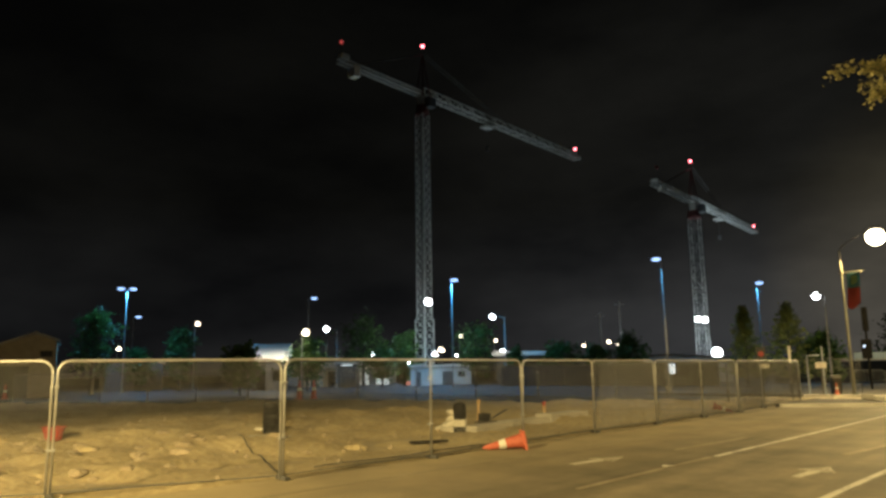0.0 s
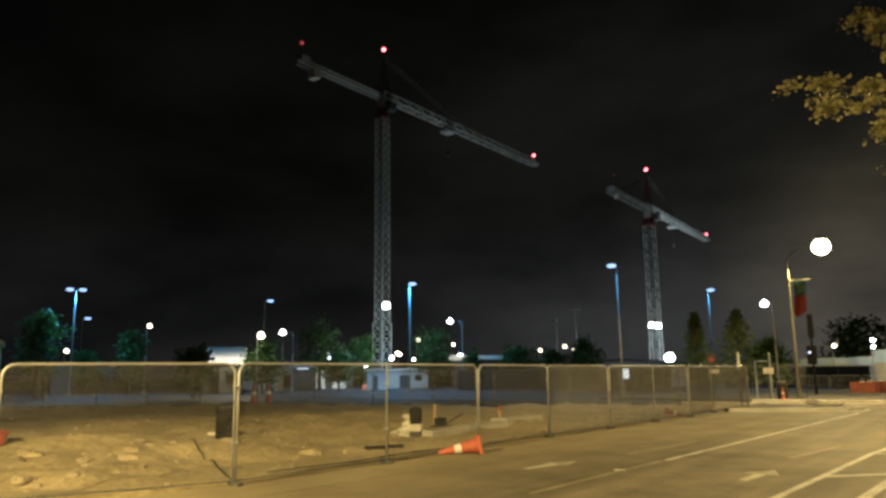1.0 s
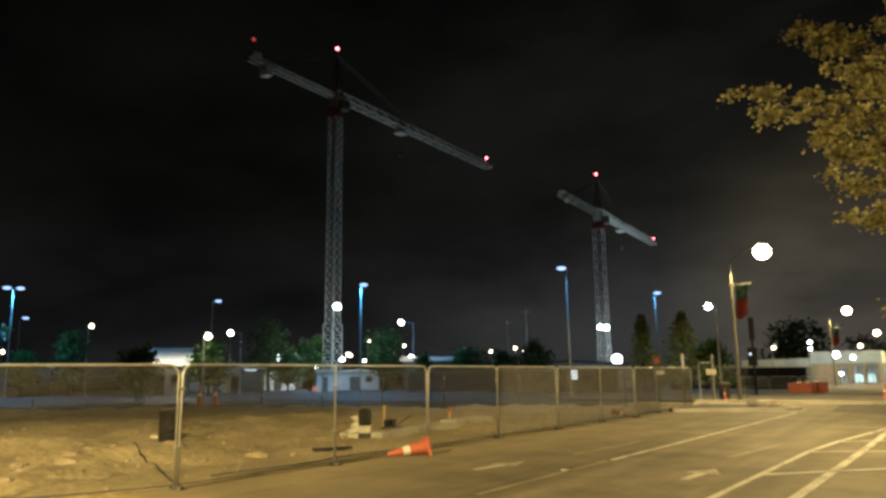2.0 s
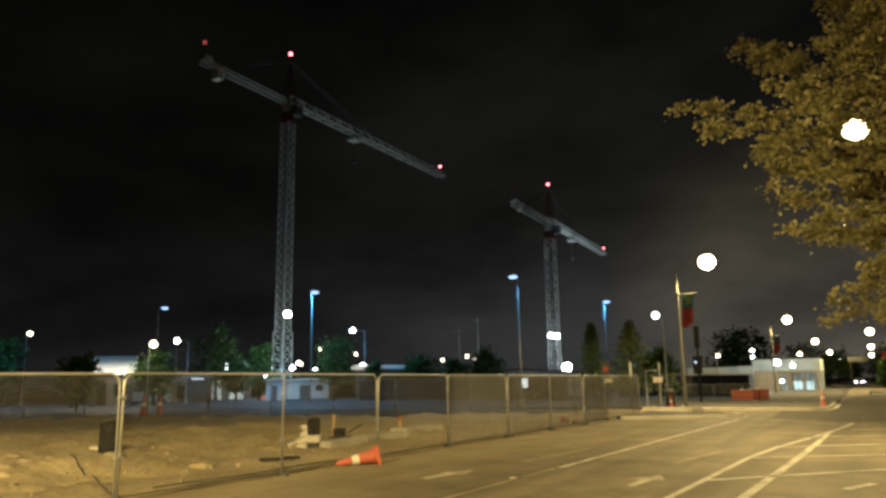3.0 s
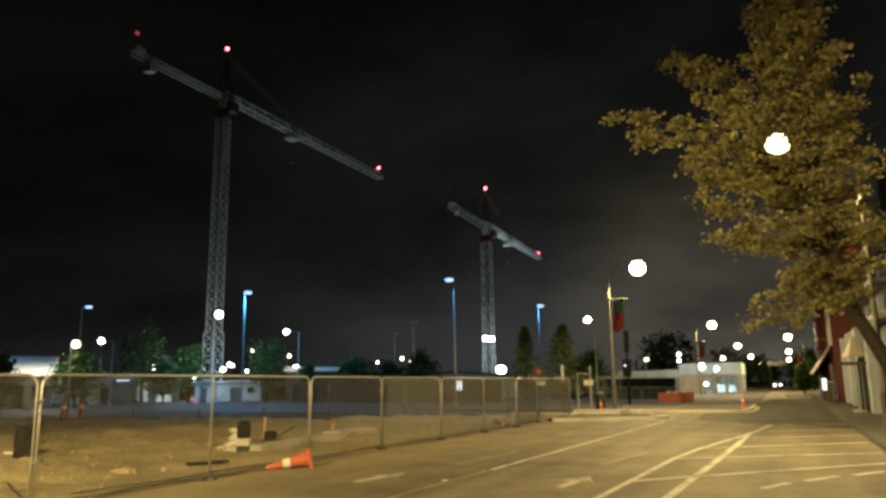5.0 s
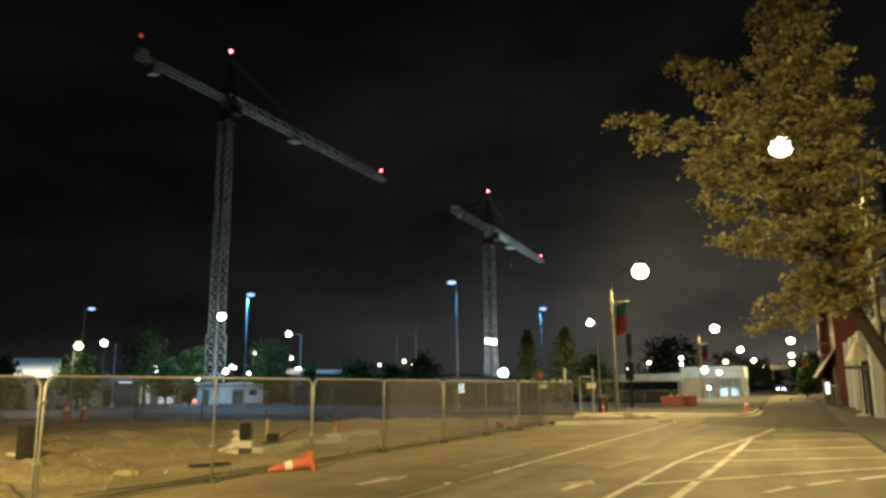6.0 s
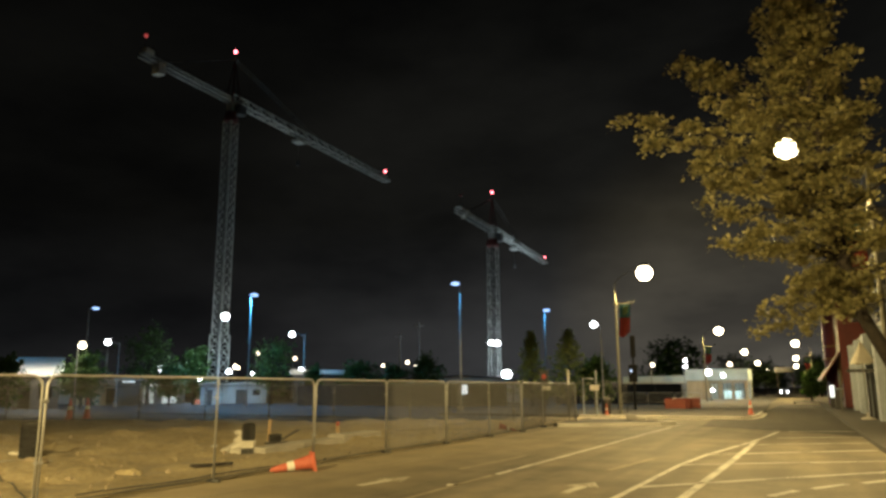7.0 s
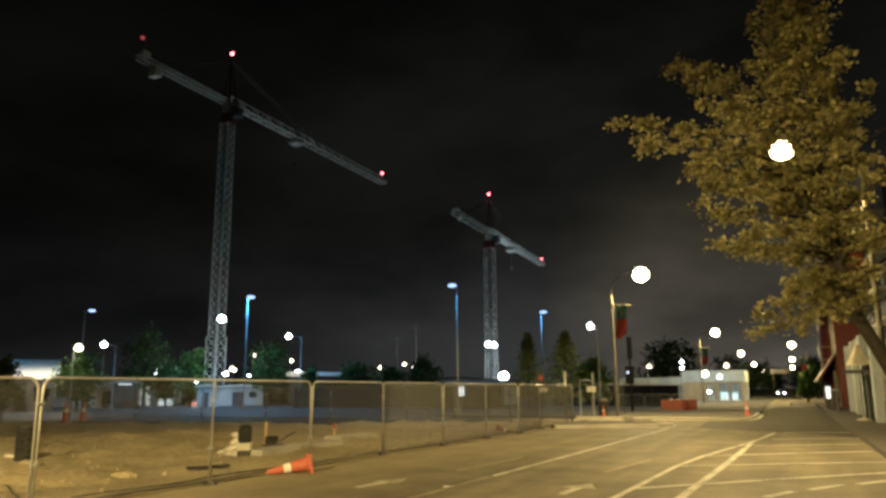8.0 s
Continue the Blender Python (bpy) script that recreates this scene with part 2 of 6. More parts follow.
WOOD = surf("raw_timber", (0.34, 0.22, 0.10), (0.55, 0.38, 0.20), 0.75, 0, 3, 40, 0.4, 0.004, (8, 8, 1))
BARK = surf("grey_brown_bark", (0.010, 0.008, 0.006), (0.027, 0.020, 0.014), 0.9, 0, 4, 18, 0.9, 0.03, (4, 4, 0.8))
SACK = surf("white_woven_sack", (0.50, 0.48, 0.42), (0.74, 0.71, 0.64), 0.85, 0, 4, 60, 0.5, 0.006)
LEAF = leaf_material("street_tree_leaf", (0.128, 0.120, 0.050), (0.295, 0.265, 0.118))
LEAF_DARK = leaf_material("dark_leaf", (0.017, 0.042, 0.009), (0.052, 0.110, 0.022))
LEAF_CONE = leaf_material("conifer_leaf", (0.10, 0.135, 0.034), (0.23, 0.27, 0.075))
PAINT_WORN = worn_paint("half_worn_road_paint", (0.54, 0.51, 0.44), (0.20, 0.175, 0.125), 0.49)
WALL_WHITE = surf("white_painted_wall", (0.62, 0.62, 0.60), (0.80, 0.80, 0.77), 0.7, 0, 0.7, 14, 0.2, 0.004)
WALL_GREY = surf("grey_wall", (0.24, 0.25, 0.26), (0.38, 0.39, 0.40), 0.8, 0, 0.7, 14, 0.3, 0.006)
WALL_TAN = surf("tan_cladding", (0.26, 0.22, 0.16), (0.40, 0.34, 0.26), 0.8, 0, 0.6, 12, 0.3, 0.006, (3, 3, 0.4))
WALL_SHOP = surf("grey_blue_render", (0.12, 0.135, 0.15), (0.20, 0.22, 0.24), 0.8, 0, 0.7, 14, 0.3, 0.006)
WALL_DARK = surf("dark_cladding", (0.020, 0.021, 0.024), (0.05, 0.052, 0.056), 0.6, 0, 0.7, 14, 0.2, 0.004)
WALL_BLUE = surf("blue_grey_fascia", (0.28, 0.36, 0.42), (0.44, 0.54, 0.60), 0.6, 0, 0.7, 14, 0.2, 0.004)
WALL_RED = surf("deep_red_render", (0.075, 0.010, 0.009), (0.14, 0.019, 0.017), 0.6, 0, 0.7, 14, 0.2, 0.004)
GOLD = surf("ochre_trim", (0.13, 0.08, 0.024), (0.20, 0.13, 0.04), 0.5, 0.1, 2, 20, 0.1, 0.003)
ROOFING = surf("corrugated_roof", (0.30, 0.30, 0.29), (0.48, 0.48, 0.46), 0.55, 0.3, 0.8, 10, 0.3, 0.01)
SHADECLOTH = surf("black_shade_cloth", (0.006, 0.007, 0.009), (0.016, 0.017, 0.020), 0.95, 0, 1, 60, 0.4, 0.004, spec=0.1)
BANNER_TEAL = surf("teal_banner_cloth", (0.012, 0.06, 0.08), (0.03, 0.12, 0.15), 0.8, 0, 2, 60, 0.2, 0.004)
BANNER_RED = surf("red_banner_cloth", (0.13, 0.014, 0.014), (0.22, 0.028, 0.024), 0.8, 0, 2, 60, 0.2, 0.004)
BANNER_GREEN = surf("pale_green_banner_cloth", (0.10, 0.15, 0.07), (0.17, 0.23, 0.11), 0.8, 0, 2, 60, 0.2, 0.004)
SIGN_RED = surf("red_sign_face", (0.30, 0.03, 0.03), (0.42, 0.05, 0.05), 0.5, 0, 2, 30)
GLASS = surf("dark_window_glass", (0.010, 0.011, 0.012), (0.02, 0.021, 0.022), 0.12, 0, 1, 10, 0.02, 0.001, spec=0.6)
SAIL = surf("cream_umbrella_canvas", (0.70, 0.66, 0.56), (0.84, 0.81, 0.72), 0.85, 0, 2, 50, 0.3, 0.004)
G_STREET = glow("sodium_bowl", (1.0, 0.84, 0.55), 22)
G_WARM = glow("warm_lamp", (1.0, 0.84, 0.60), 9)
G_WHITE = glow("white_floodlight", (0.92, 0.97, 1.0), 18)
G_COOL = glow("blue_white_lamp", (0.34, 0.56, 1.0), 2.0)
G_RED = glow("red_warning_lamp", (1.0, 0.16, 0.20), 9)
MESH_WIRE = surf("weathered_zinc_wire", (0.17, 0.172, 0.175), (0.29, 0.292, 0.30), 0.7, 0.1, 3, 60, 0.1, 0.002)
G_RED_DIM = glow("dim_red_warning_lamp", (1.0, 0.10, 0.10), 0.35)
G_SHOP = glow("shop_ceiling_light", (0.75, 1.0, 0.97), 16)
G_SIGN = glow("lit_white_sign", (0.85, 0.97, 1.0), 1.2)


# ---- mesh helpers ----
def link(name, bm, material, smooth=False):
    me = bpy.data.meshes.new(name)
    bm.to_mesh(me)
    bm.free()
    me.materials.append(material)
    if smooth:
        me.polygons.foreach_set("use_smooth", [True] * len(me.polygons))
    return new(name, me)


def part(name, bm, material, parent, label="", smooth=False):
    ob = link(name, bm, material, smooth)
    ob.parent = parent
    if label:
        ob["label"] = label
    return ob


def again(ob, parent, place=(0, 0, 0), turn=0.0):
    """The same part once more, on the same mesh."""
    o = new(ob.name.split(".")[0], ob.data)
    o.parent = parent
    o.location = place
    o.rotation_euler = (0, 0, turn)
    return o


def thing(name, place, label, category, group="", turn=0.0):
    ob = new(name)
    ob.empty_display_size = 0.2
    ob.location = place
    ob.rotation_euler = (0, 0, radians(turn))
    return tagged(ob, label, category, group)


def box(bm, c, s, turn=None, bevel=0.0):
    m = Matrix.Translation(c)
    if turn is not None:
        m = m @ Euler([radians(a) for a in turn]).to_matrix().to_4x4()
    m = m @ Matrix.Diagonal((*s, 1))
    vs = bmesh.ops.create_cube(bm, size=1.0, matrix=m)["verts"]
    if bevel:
        es = list({e for v in vs for e in v.link_edges})
        bmesh.ops.bevel(bm, geom=es, offset=bevel, segments=2, affect="EDGES", profile=0.6)
    return bm


def tube(bm, pts, r, n=6, r_end=None, closed=False):
    pts = [Vector(p) for p in pts]
    k = len(pts)
    r_end = r if r_end is None else r_end
    rings, side = [], None
    for i, p in enumerate(pts):
        if closed:
            d = pts[(i + 1) % k] - pts[i - 1]
        else:
            d = pts[min(i + 1, k - 1)] - pts[max(i - 1, 0)]
        d.normalize()
        if side is None:
            side = d.cross(Vector((0, 0, 1)) if abs(d.z) < 0.9 else Vector((1, 0, 0))).normalized()
        else:
            side = (side - d * side.dot(d)).normalized()
        up = d.cross(side)
        rad = r + (r_end - r) * i / max(k - 1, 1)
        rings.append([bm.verts.new(p + side * (rad * math.cos(2 * math.pi * j / n)) + up * (rad * math.sin(2 * math.pi * j / n))) for j in range(n)])
    for i in range(k if closed else k - 1):
        a, b = rings[i], rings[(i + 1) % k]
        for j in range(n):
            bm.faces.new((a[j], a[(j + 1) % n], b[(j + 1) % n], b[j]))
    if not closed:
        bm.faces.new(rings[0][::-1])
        bm.faces.new(rings[-1])
    return bm


def ball(bm, c, r, squash=(1, 1, 1), u=14, v=9):
    bmesh.ops.create_uvsphere(bm, u_segments=u, v_segments=v, radius=r, matrix=Matrix.Translation(c) @ Matrix.Diagonal((*squash, 1)))
    return bm


def prism(bm, outline, z0, z1):
    """A flat outline (x, y), raised from z0 to z1."""
    low = [bm.verts.new((x, y, z0)) for x, y in outline]
    top = [bm.verts.new((x, y, z1)) for x, y in outline]
    k = len(outline)
    bm.faces.new(top)
    bm.faces.new(low[::-1])
    for i in range(k):
        bm.faces.new((low[i], low[(i + 1) % k], top[(i + 1) % k], top[i]))
    bmesh.ops.recalc_face_normals(bm, faces=bm.faces)
    return bm


def lathe(bm, profile, n=16, c=(0, 0, 0)):
    """Turns a profile of (radius, height) round the upright through c."""
    rings = [[bm.verts.new((c[0] + r * math.cos(2 * math.pi * j / n), c[1] + r * math.sin(2 * math.pi * j / n), c[2] + z)) for j in range(n)] for r, z in profile]
    for a, b in zip(rings, rings[1:]):
        for j in range(n):
            bm.faces.new((a[j], a[(j + 1) % n], b[(j + 1) % n], b[j]))
    bm.faces.new(rings[0][::-1])
    bm.faces.new(rings[-1])
    return bm


def stripe(pts, width, z0=-0.01, z1=0.006):
    """A painted line along points (x, y)."""
    bm = bmesh.new()
    pts = [Vector((x, y, 0)) for x, y in pts]
    left, right = [], []
    for i, p in enumerate(pts):
        d = (pts[min(i + 1, len(pts) - 1)] - pts[max(i - 1, 0)]).normalized()
        s = Vector((-d.y, d.x, 0)) * width / 2
        left.append(p + s)
        right.append(p - s)
    return prism(bm, [(v.x, v.y) for v in left + right[::-1]], z0, z1)


def structure(name, bm, material, label, category=""):
    return tagged(link(name, bm, material), label, category, kind="structure")


# ---- ground, road, footways ----
def sheet(x0, x1, y0, y1, z, nx, ny):
    bm = bmesh.new()
    vs = [[bm.verts.new((x0 + (x1 - x0) * i / nx, y0 + (y1 - y0) * j / ny, z)) for i in range(nx + 1)] for j in range(ny + 1)]
    for j in range(ny):
        for i in range(nx):
            bm.faces.new((vs[j][i], vs[j][i + 1], vs[j + 1][i + 1], vs[j + 1][i]))
    return bm


structure("ground", sheet(-2500, 2500, -2500, 2500, -0.06, 10, 10), SOIL, "dark open ground reaching to the horizon", "ground")
structure("road", prism(bmesh.new(), [(-12.5, -90), (1.9, -90), (1.9, 420), (-9.1, 420), (-9.1, 41.6), (-14.0, 41.9), (-14.0, 36.5), (-12.5, 36.4)], -0.3, 0.0), ASPHALT,
          "worn grey asphalt road with faint tyre tracks", "road")
# a thin sheet in a darker asphalt colour over the junction
structure("road_patch", prism(bmesh.new(), [(-3.6, 33.4), (-1.6, 31.5), (0.6, 29.9), (1.88, 27.6), (1.88, 72), (0.4, 76), (-1.4, 72), (-1.86, 56), (-1.84, 44), (-1.9, 40.7), (-3.9, 40.7)], -0.1, 0.004), ASPHALT_DARKER,
          "darker asphalt area across the junction", "road")
structure("side_street", prism(bmesh.new(), [(-14.0, 36.5), (-14.0, 41.9), (-60, 45.2), (-60, 41.0)], -0.3, -0.004), CARPARK, "dark asphalt side street along the building site", "road")
structure("car_park", prism(bmesh.new(), [(-140, -28), (-42.5, 20.2), (-31.3, 25.5), (-20, 31.3), (-12.6, 34.5), (-60, 41.1), (-60, 45.3), (-9.3, 41.8), (-9.3, 45), (-30, 140), (-140, 140)], -0.3, -0.012), CARPARK,
          "dark asphalt car park beyond the building site", "car park")
structure("pavement", prism(bmesh.new(), [(2.05, -90), (14, -90), (14, 420), (2.05, 420)], -0.2, 0.12), PAVING, "asphalt footway beside the shops", "pavement")
structure("kerb", prism(bmesh.new(), [(1.9, -90), (2.05, -90), (2.05, 420), (1.9, 420)], -0.2, 0.13), PAVING, "concrete kerb along the footway", "kerb")

# the corner build-outs, with pale kerbs
def build_out(outline, name, label, pale, depth=0.16, top=0.11):
    ob = structure(name, prism(bmesh.new(), outline, -0.2, top), PAVING, label, "pavement")
    bm, worn = bmesh.new(), bmesh.new()
    c = Vector((sum(p[0] for p in outline) / len(outline), sum(p[1] for p in outline) / len(outline)))
    k = len(outline)
    for i in range(k):
        a, b = Vector(outline[i]), Vector(outline[(i + 1) % k])
        d = b - a
        n = max(1, int(d.length / 1.2))
        s = Vector((d.y, -d.x)).normalized()
        if s.dot((a + b) / 2 - c) < 0:
            s = -s
        for j in range(n):
            m = a + d * (j + 0.5) / n + s * (depth / 2)
            turn = (0, 0, math.degrees(math.atan2(d.y, d.x)))
            if i not in pale:
                box(worn, (m.x, m.y, top - 0.10), (d.length / n - 0.012, depth, 0.24), turn, 0.02)
                continue
            box(bm, (m.x, m.y, top - 0.10), (d.length / n - 0.012, depth, 0.24), turn, 0.02)
            c2 = m + s * (depth / 2 + 0.12)
            box(bm, (c2.x, c2.y, -0.02), (d.length / n - 0.008, 0.23, 0.07), turn, 0.006)
    kerb = structure("kerb", bm, KERB, "pale concrete kerb and channel round a corner build-out", "kerb")
    structure("kerb", worn, PAVING, "worn grey kerb along a footway", "kerb")
    return ob


build_out([(-9.15, 30.9), (-6.8, 32.5), (-5.3, 33.3), (-4.9, 34.0), (-5.4, 35.0), (-7.4, 36.4), (-9.15, 36.6)], "pavement", "asphalt corner build-out at the side street", (0, 1, 2, 3, 4, 5))
build_out([(-20, 42.2), (-11, 41.3), (-2.6, 41.2), (-2.25, 41.6), (-2.0, 44), (-2.02, 50), (-2.05, 55), (-20, 55)], "pavement", "wide asphalt footway across the side street", (1, 2, 3, 4))
build_out([(-2.1, 55.2), (-2.6, 90), (-3.0, 230), (-20, 230), (-20, 55.2)], "pavement", "asphalt footway before the low shop", (), top=0.03)
build_out([(1.9, 79.8), (-0.1, 80.0), (-0.2, 92.0), (1.9, 93.0)], "pavement", "asphalt kerb build-out beside the far shops", (0,))

# the sandy site: one uneven sheet
MOUNDS = ((-12.7, 6.4, 1.3, 0.22), (-13.9, 9.4, 1.1, 0.10), (-14.2, 8.3, 1.0, 0.13), (-18.5, 9.0, 2.2, 0.30), (-22.0, 13.0, 2.6, 0.20), (-16.5, 5.4, 1.8, 0.26), (-13.4, 4.2, 1.0, 0.14))


def mounds(x, y):
    """Low heaps of spoil."""
    return sum(h * math.exp(-((x - a) ** 2 + 1.7 * (y - b) ** 2) / (r * r)) for a, b, r, h in MOUNDS)


def site_height(x, y):
    p = Vector((x * 0.22, y * 0.22, 0.3))
    h = 0.11 * noise.noise(p) + 0.17 * noise.noise(p * 3.1) + 0.09 * noise.noise(p * 8.0) + 0.05 * noise.noise(p * 17.0) + 0.025 * noise.noise(p * 31.0)
    edge = min(1.0, max(0.0, (-9.4 - x) / 2.5))
    z = max(-0.035, 0.03 + edge * (0.02 + h + mounds(x, y)))
    lip = min(1.0, max(0.0, (-9.43 - x) / 0.3))
    return -0.02 + (z + 0.02) * lip


def site():
    # finer where the camera is near
    xs = [-64.0 + 0.6 * i for i in range(70)] + [-22.0 + 0.12 * i for i in range(105)] + [-9.42]
    ys = [-24.0 + 0.6 * j for j in range(45)] + [3.0 + 0.12 * j for j in range(150)] + [21.0 + 0.4 * j for j in range(42)]
    nx = len(xs)
    verts, faces = [], []
    for y in ys:
        for x in xs:
            lean = max(0.0, (6.0 - y) * 0.14) if x > -12.5 else 0.0
            verts.append((x - lean, y, site_height(x, y)))
    for j in range(len(ys) - 1):
        for i in range(nx - 1):
            x, y = xs[i], ys[j]
            far = 26.8 + (x + 31.3) * 0.5
            wob = 0.8 * noise.noise(Vector((x * 0.25, y * 0.25, 7)))
            if y < far + wob:
                a = j * nx + i
                faces.append((a, a + 1, a + nx + 1, a + nx))
    me = bpy.data.meshes.new("site_ground")
    me.from_pydata(verts, [], faces)
    me.polygons.foreach_set("use_smooth", [True] * len(me.polygons))
    me.materials.append(GRAVEL)
    return tagged(new("site_ground", me), "churned sandy gravel of a cleared building site", "ground", kind="structure")


site()


def site_kerb():
    bm = bmesh.new()
    line = [(-12.6, 1.2), (-11.3, 4.0), (-10.3, 5.9), (-9.75, 8.8), (-9.35, 11.2), (-9.2, 14.5), (-9.15, 20), (-9.1, 30.7)]
    for (ax, ay), (bx, by) in zip(line, line[1:]):
        d = Vector((bx - ax, by - ay))
        n = max(1, round(d.length / 1.1))
        for j in range(n):
            m = Vector((ax, ay)) + d * (j + 0.5) / n
            box(bm, (m.x, m.y, -0.045 - 0.001 * max(0.0, m.y - 11)), (d.length / n - 0.02, 0.15, 0.13 + 0.02 * random.random()), (0, random.uniform(-0.5, 0.5), math.degrees(math.atan2(d.y, d.x))), 0.02)
    return structure("kerb", bm, KERB_DUSTY, "low dusty concrete kerb along the site fence", "kerb")


site_kerb()

# loose stones on the site
def stones():
    rnd = random.Random(5)
    verts, faces = [], []
    ico = bmesh.new()
    bmesh.ops.create_icosphere(ico, subdivisions=1, radius=1)
    base = [v.co.copy() for v in ico.verts]
    tris = [[v.index for v in f.verts] for f in ico.faces]
    ico.free()
    for _ in range(1500):
        x, y = -9.7 - rnd.random() ** 1.5 * 22, rnd.uniform(2, 29)
        s = 0.012 + 0.06 * rnd.random() ** 6
        q = Euler([rnd.uniform(0, 6) for _ in range(3)]).to_matrix()
        k = len(verts)
        for b in base:
            v = q @ Vector((b.x * rnd.uniform(0.7, 1.3), b.y * rnd.uniform(0.6, 1.1), b.z * 0.7)) * s
            verts.append((x + v.x, y + v.y, site_height(x, y) + s * 0.25 + v.z))
        faces += [[i + k for i in t] for t in tris]
    me = bpy.data.meshes.new("loose_stones")
    me.from_pydata(verts, [], faces)
    me.materials.append(STONE)
    tagged(new("loose_stones", me), "scattered pale stones and rubble on sandy gravel", "stones", kind="stuff")


stones()

# ---- road markings ----
def marking(name, pts, width, material, label):
    return structure(name, stripe(pts, width), material, label, "road marking")


marking("lane_line", [(-5.12, 13.6), (-4.95, 20), (-4.8, 26), (-4.62, 31.8)], 0.095, PAINT_ROAD, "worn white lane line on asphalt")
marking("lane_line", [(-5.24, 9.0), (-5.15, 13.4)], 0.10, PAINT_THIN, "rubbed remains of a white lane line")
marking("lane_line", [(-8.3, 3.0), (-8.15, 8), (-7.9, 14), (-7.7, 24)], 0.10, PAINT_THIN, "rubbed remains of a parking line")
marking("lane_line", [(-3.35, 15.0), (-3.15, 16.4), (-2.95, 18.0)], 0.14, PAINT_THIN, "rubbed remains of a white lane dash")
marking("lane_line", [(-6.15, 14.2), (-6.0, 15.8), (-5.9, 17.5)], 0.12, PAINT_THIN, "rubbed remains of a white lane dash")
marking("road_stud", [(-5.34, 11.85), (-5.16, 11.9)], 0.14, REFLECT, "small white square road stud")
marking("median_line", [(-2.5, 9.5), (-2.42, 11.6), (-2.30, 14.5), (-2.22, 16.7), (-1.95, 19.4), (-1.4, 23.0), (-1.0, 26.0), (-0.62, 30)], 0.11, PAINT_ROAD, "worn white edge line of a painted median")
marking("median_line", [(-1.62, 9.5), (-1.52, 12.0), (-1.36, 16.2), (-1.22, 20.5), (-1.13, 24.3)], 0.145, PAINT_ROAD, "white centre line across the painted median")
for a, b in (((-2.35, 12.78), (1.75, 17.0)), ((-2.22, 16.66), (1.85, 19.2)), ((-1.92, 19.36), (1.8, 22.2)), ((-1.0, 23.15), (1.84, 24.9)), ((-0.6, 26.35), (1.86, 27.55)), ((-0.3, 30.2), (1.86, 31.0))):
    marking("hatch_bar", [a, ((a[0] + b[0]) / 2, (a[1] + b[1]) / 2 + 0.03), b], 0.13, PAINT_ROAD, "white slanting bar of a painted median")
for a, b in (((-0.37, 12.55), (-0.02, 13.32)), ((0.22, 13.66), (0.72, 14.5)), ((0.98, 14.72), (1.5, 15.5))):
    marking("kerb_dash", [a, b], 0.14, PAINT_ROAD, "short white dash beside the kerb")


def lane_arrow(x, y, turn, label):
    bm = bmesh.new()
    out = [(-0.07, -0.8), (0.07, -0.8), (0.09, 0.0), (0.30, -0.02), (0.02, 0.62), (-0.28, 0.0), (-0.08, 0.02)]
    prism(bm, out, -0.01, 0.006)
    ob = structure("lane_arrow", bm, PAINT_WORN, label, "road marking")
    ob.location, ob.rotation_euler = (x, y, 0), (0, 0, radians(turn))


lane_arrow(-6.55, 12.0, -8, "worn white arrow painted on the lane")
lane_arrow(-3.2, 12.5, -4, "rubbed white arrow painted on the lane")


# ---- temporary fencing ----
FENCE_H = 1.8


def chain_link(length, height, pitch, r):
    """Crossing diagonal wires that fill a panel, in its own plane (x along, z up)."""
    verts, faces = [], []
    x0, x1, z0, z1 = 0.03, length - 0.03, 0.07, height - 0.02

    def wire(ax, az, bx, bz, y):
        k = len(verts)
        d = Vector((bx - ax, 0, bz - az)).normalized()
        s = Vector((-d.z, 0, d.x))
        for px, pz in ((ax, az), (bx, bz)):
            for a in (0, 2.0944, 4.1888):
                o = s * (r * math.cos(a))
                verts.append((px + o.x, y + r * math.sin(a), pz + o.z))
        for j in range(3):
            faces.append((k + j, k + (j + 1) % 3, k + 3 + (j + 1) % 3, k + 3 + j))

    h = z1 - z0
    c = x0 - h
    while c < x1:
        for way in (1, -1):
            a, b = max(c, x0), min(c + h, x1)
            if b - a > 0.02:
                za, zb = z0 + (a - c), z0 + (b - c)
                if way < 0:
                    za, zb = z0 + z1 - za, z0 + z1 - zb
                wire(a, za, b, zb, 0.002 * way)
        c += pitch
    me = bpy.data.meshes.new("wire_mesh")
    me.from_pydata(verts, [], faces)
    me.materials.append(MESH_WIRE)
    return me


MESHES = {}


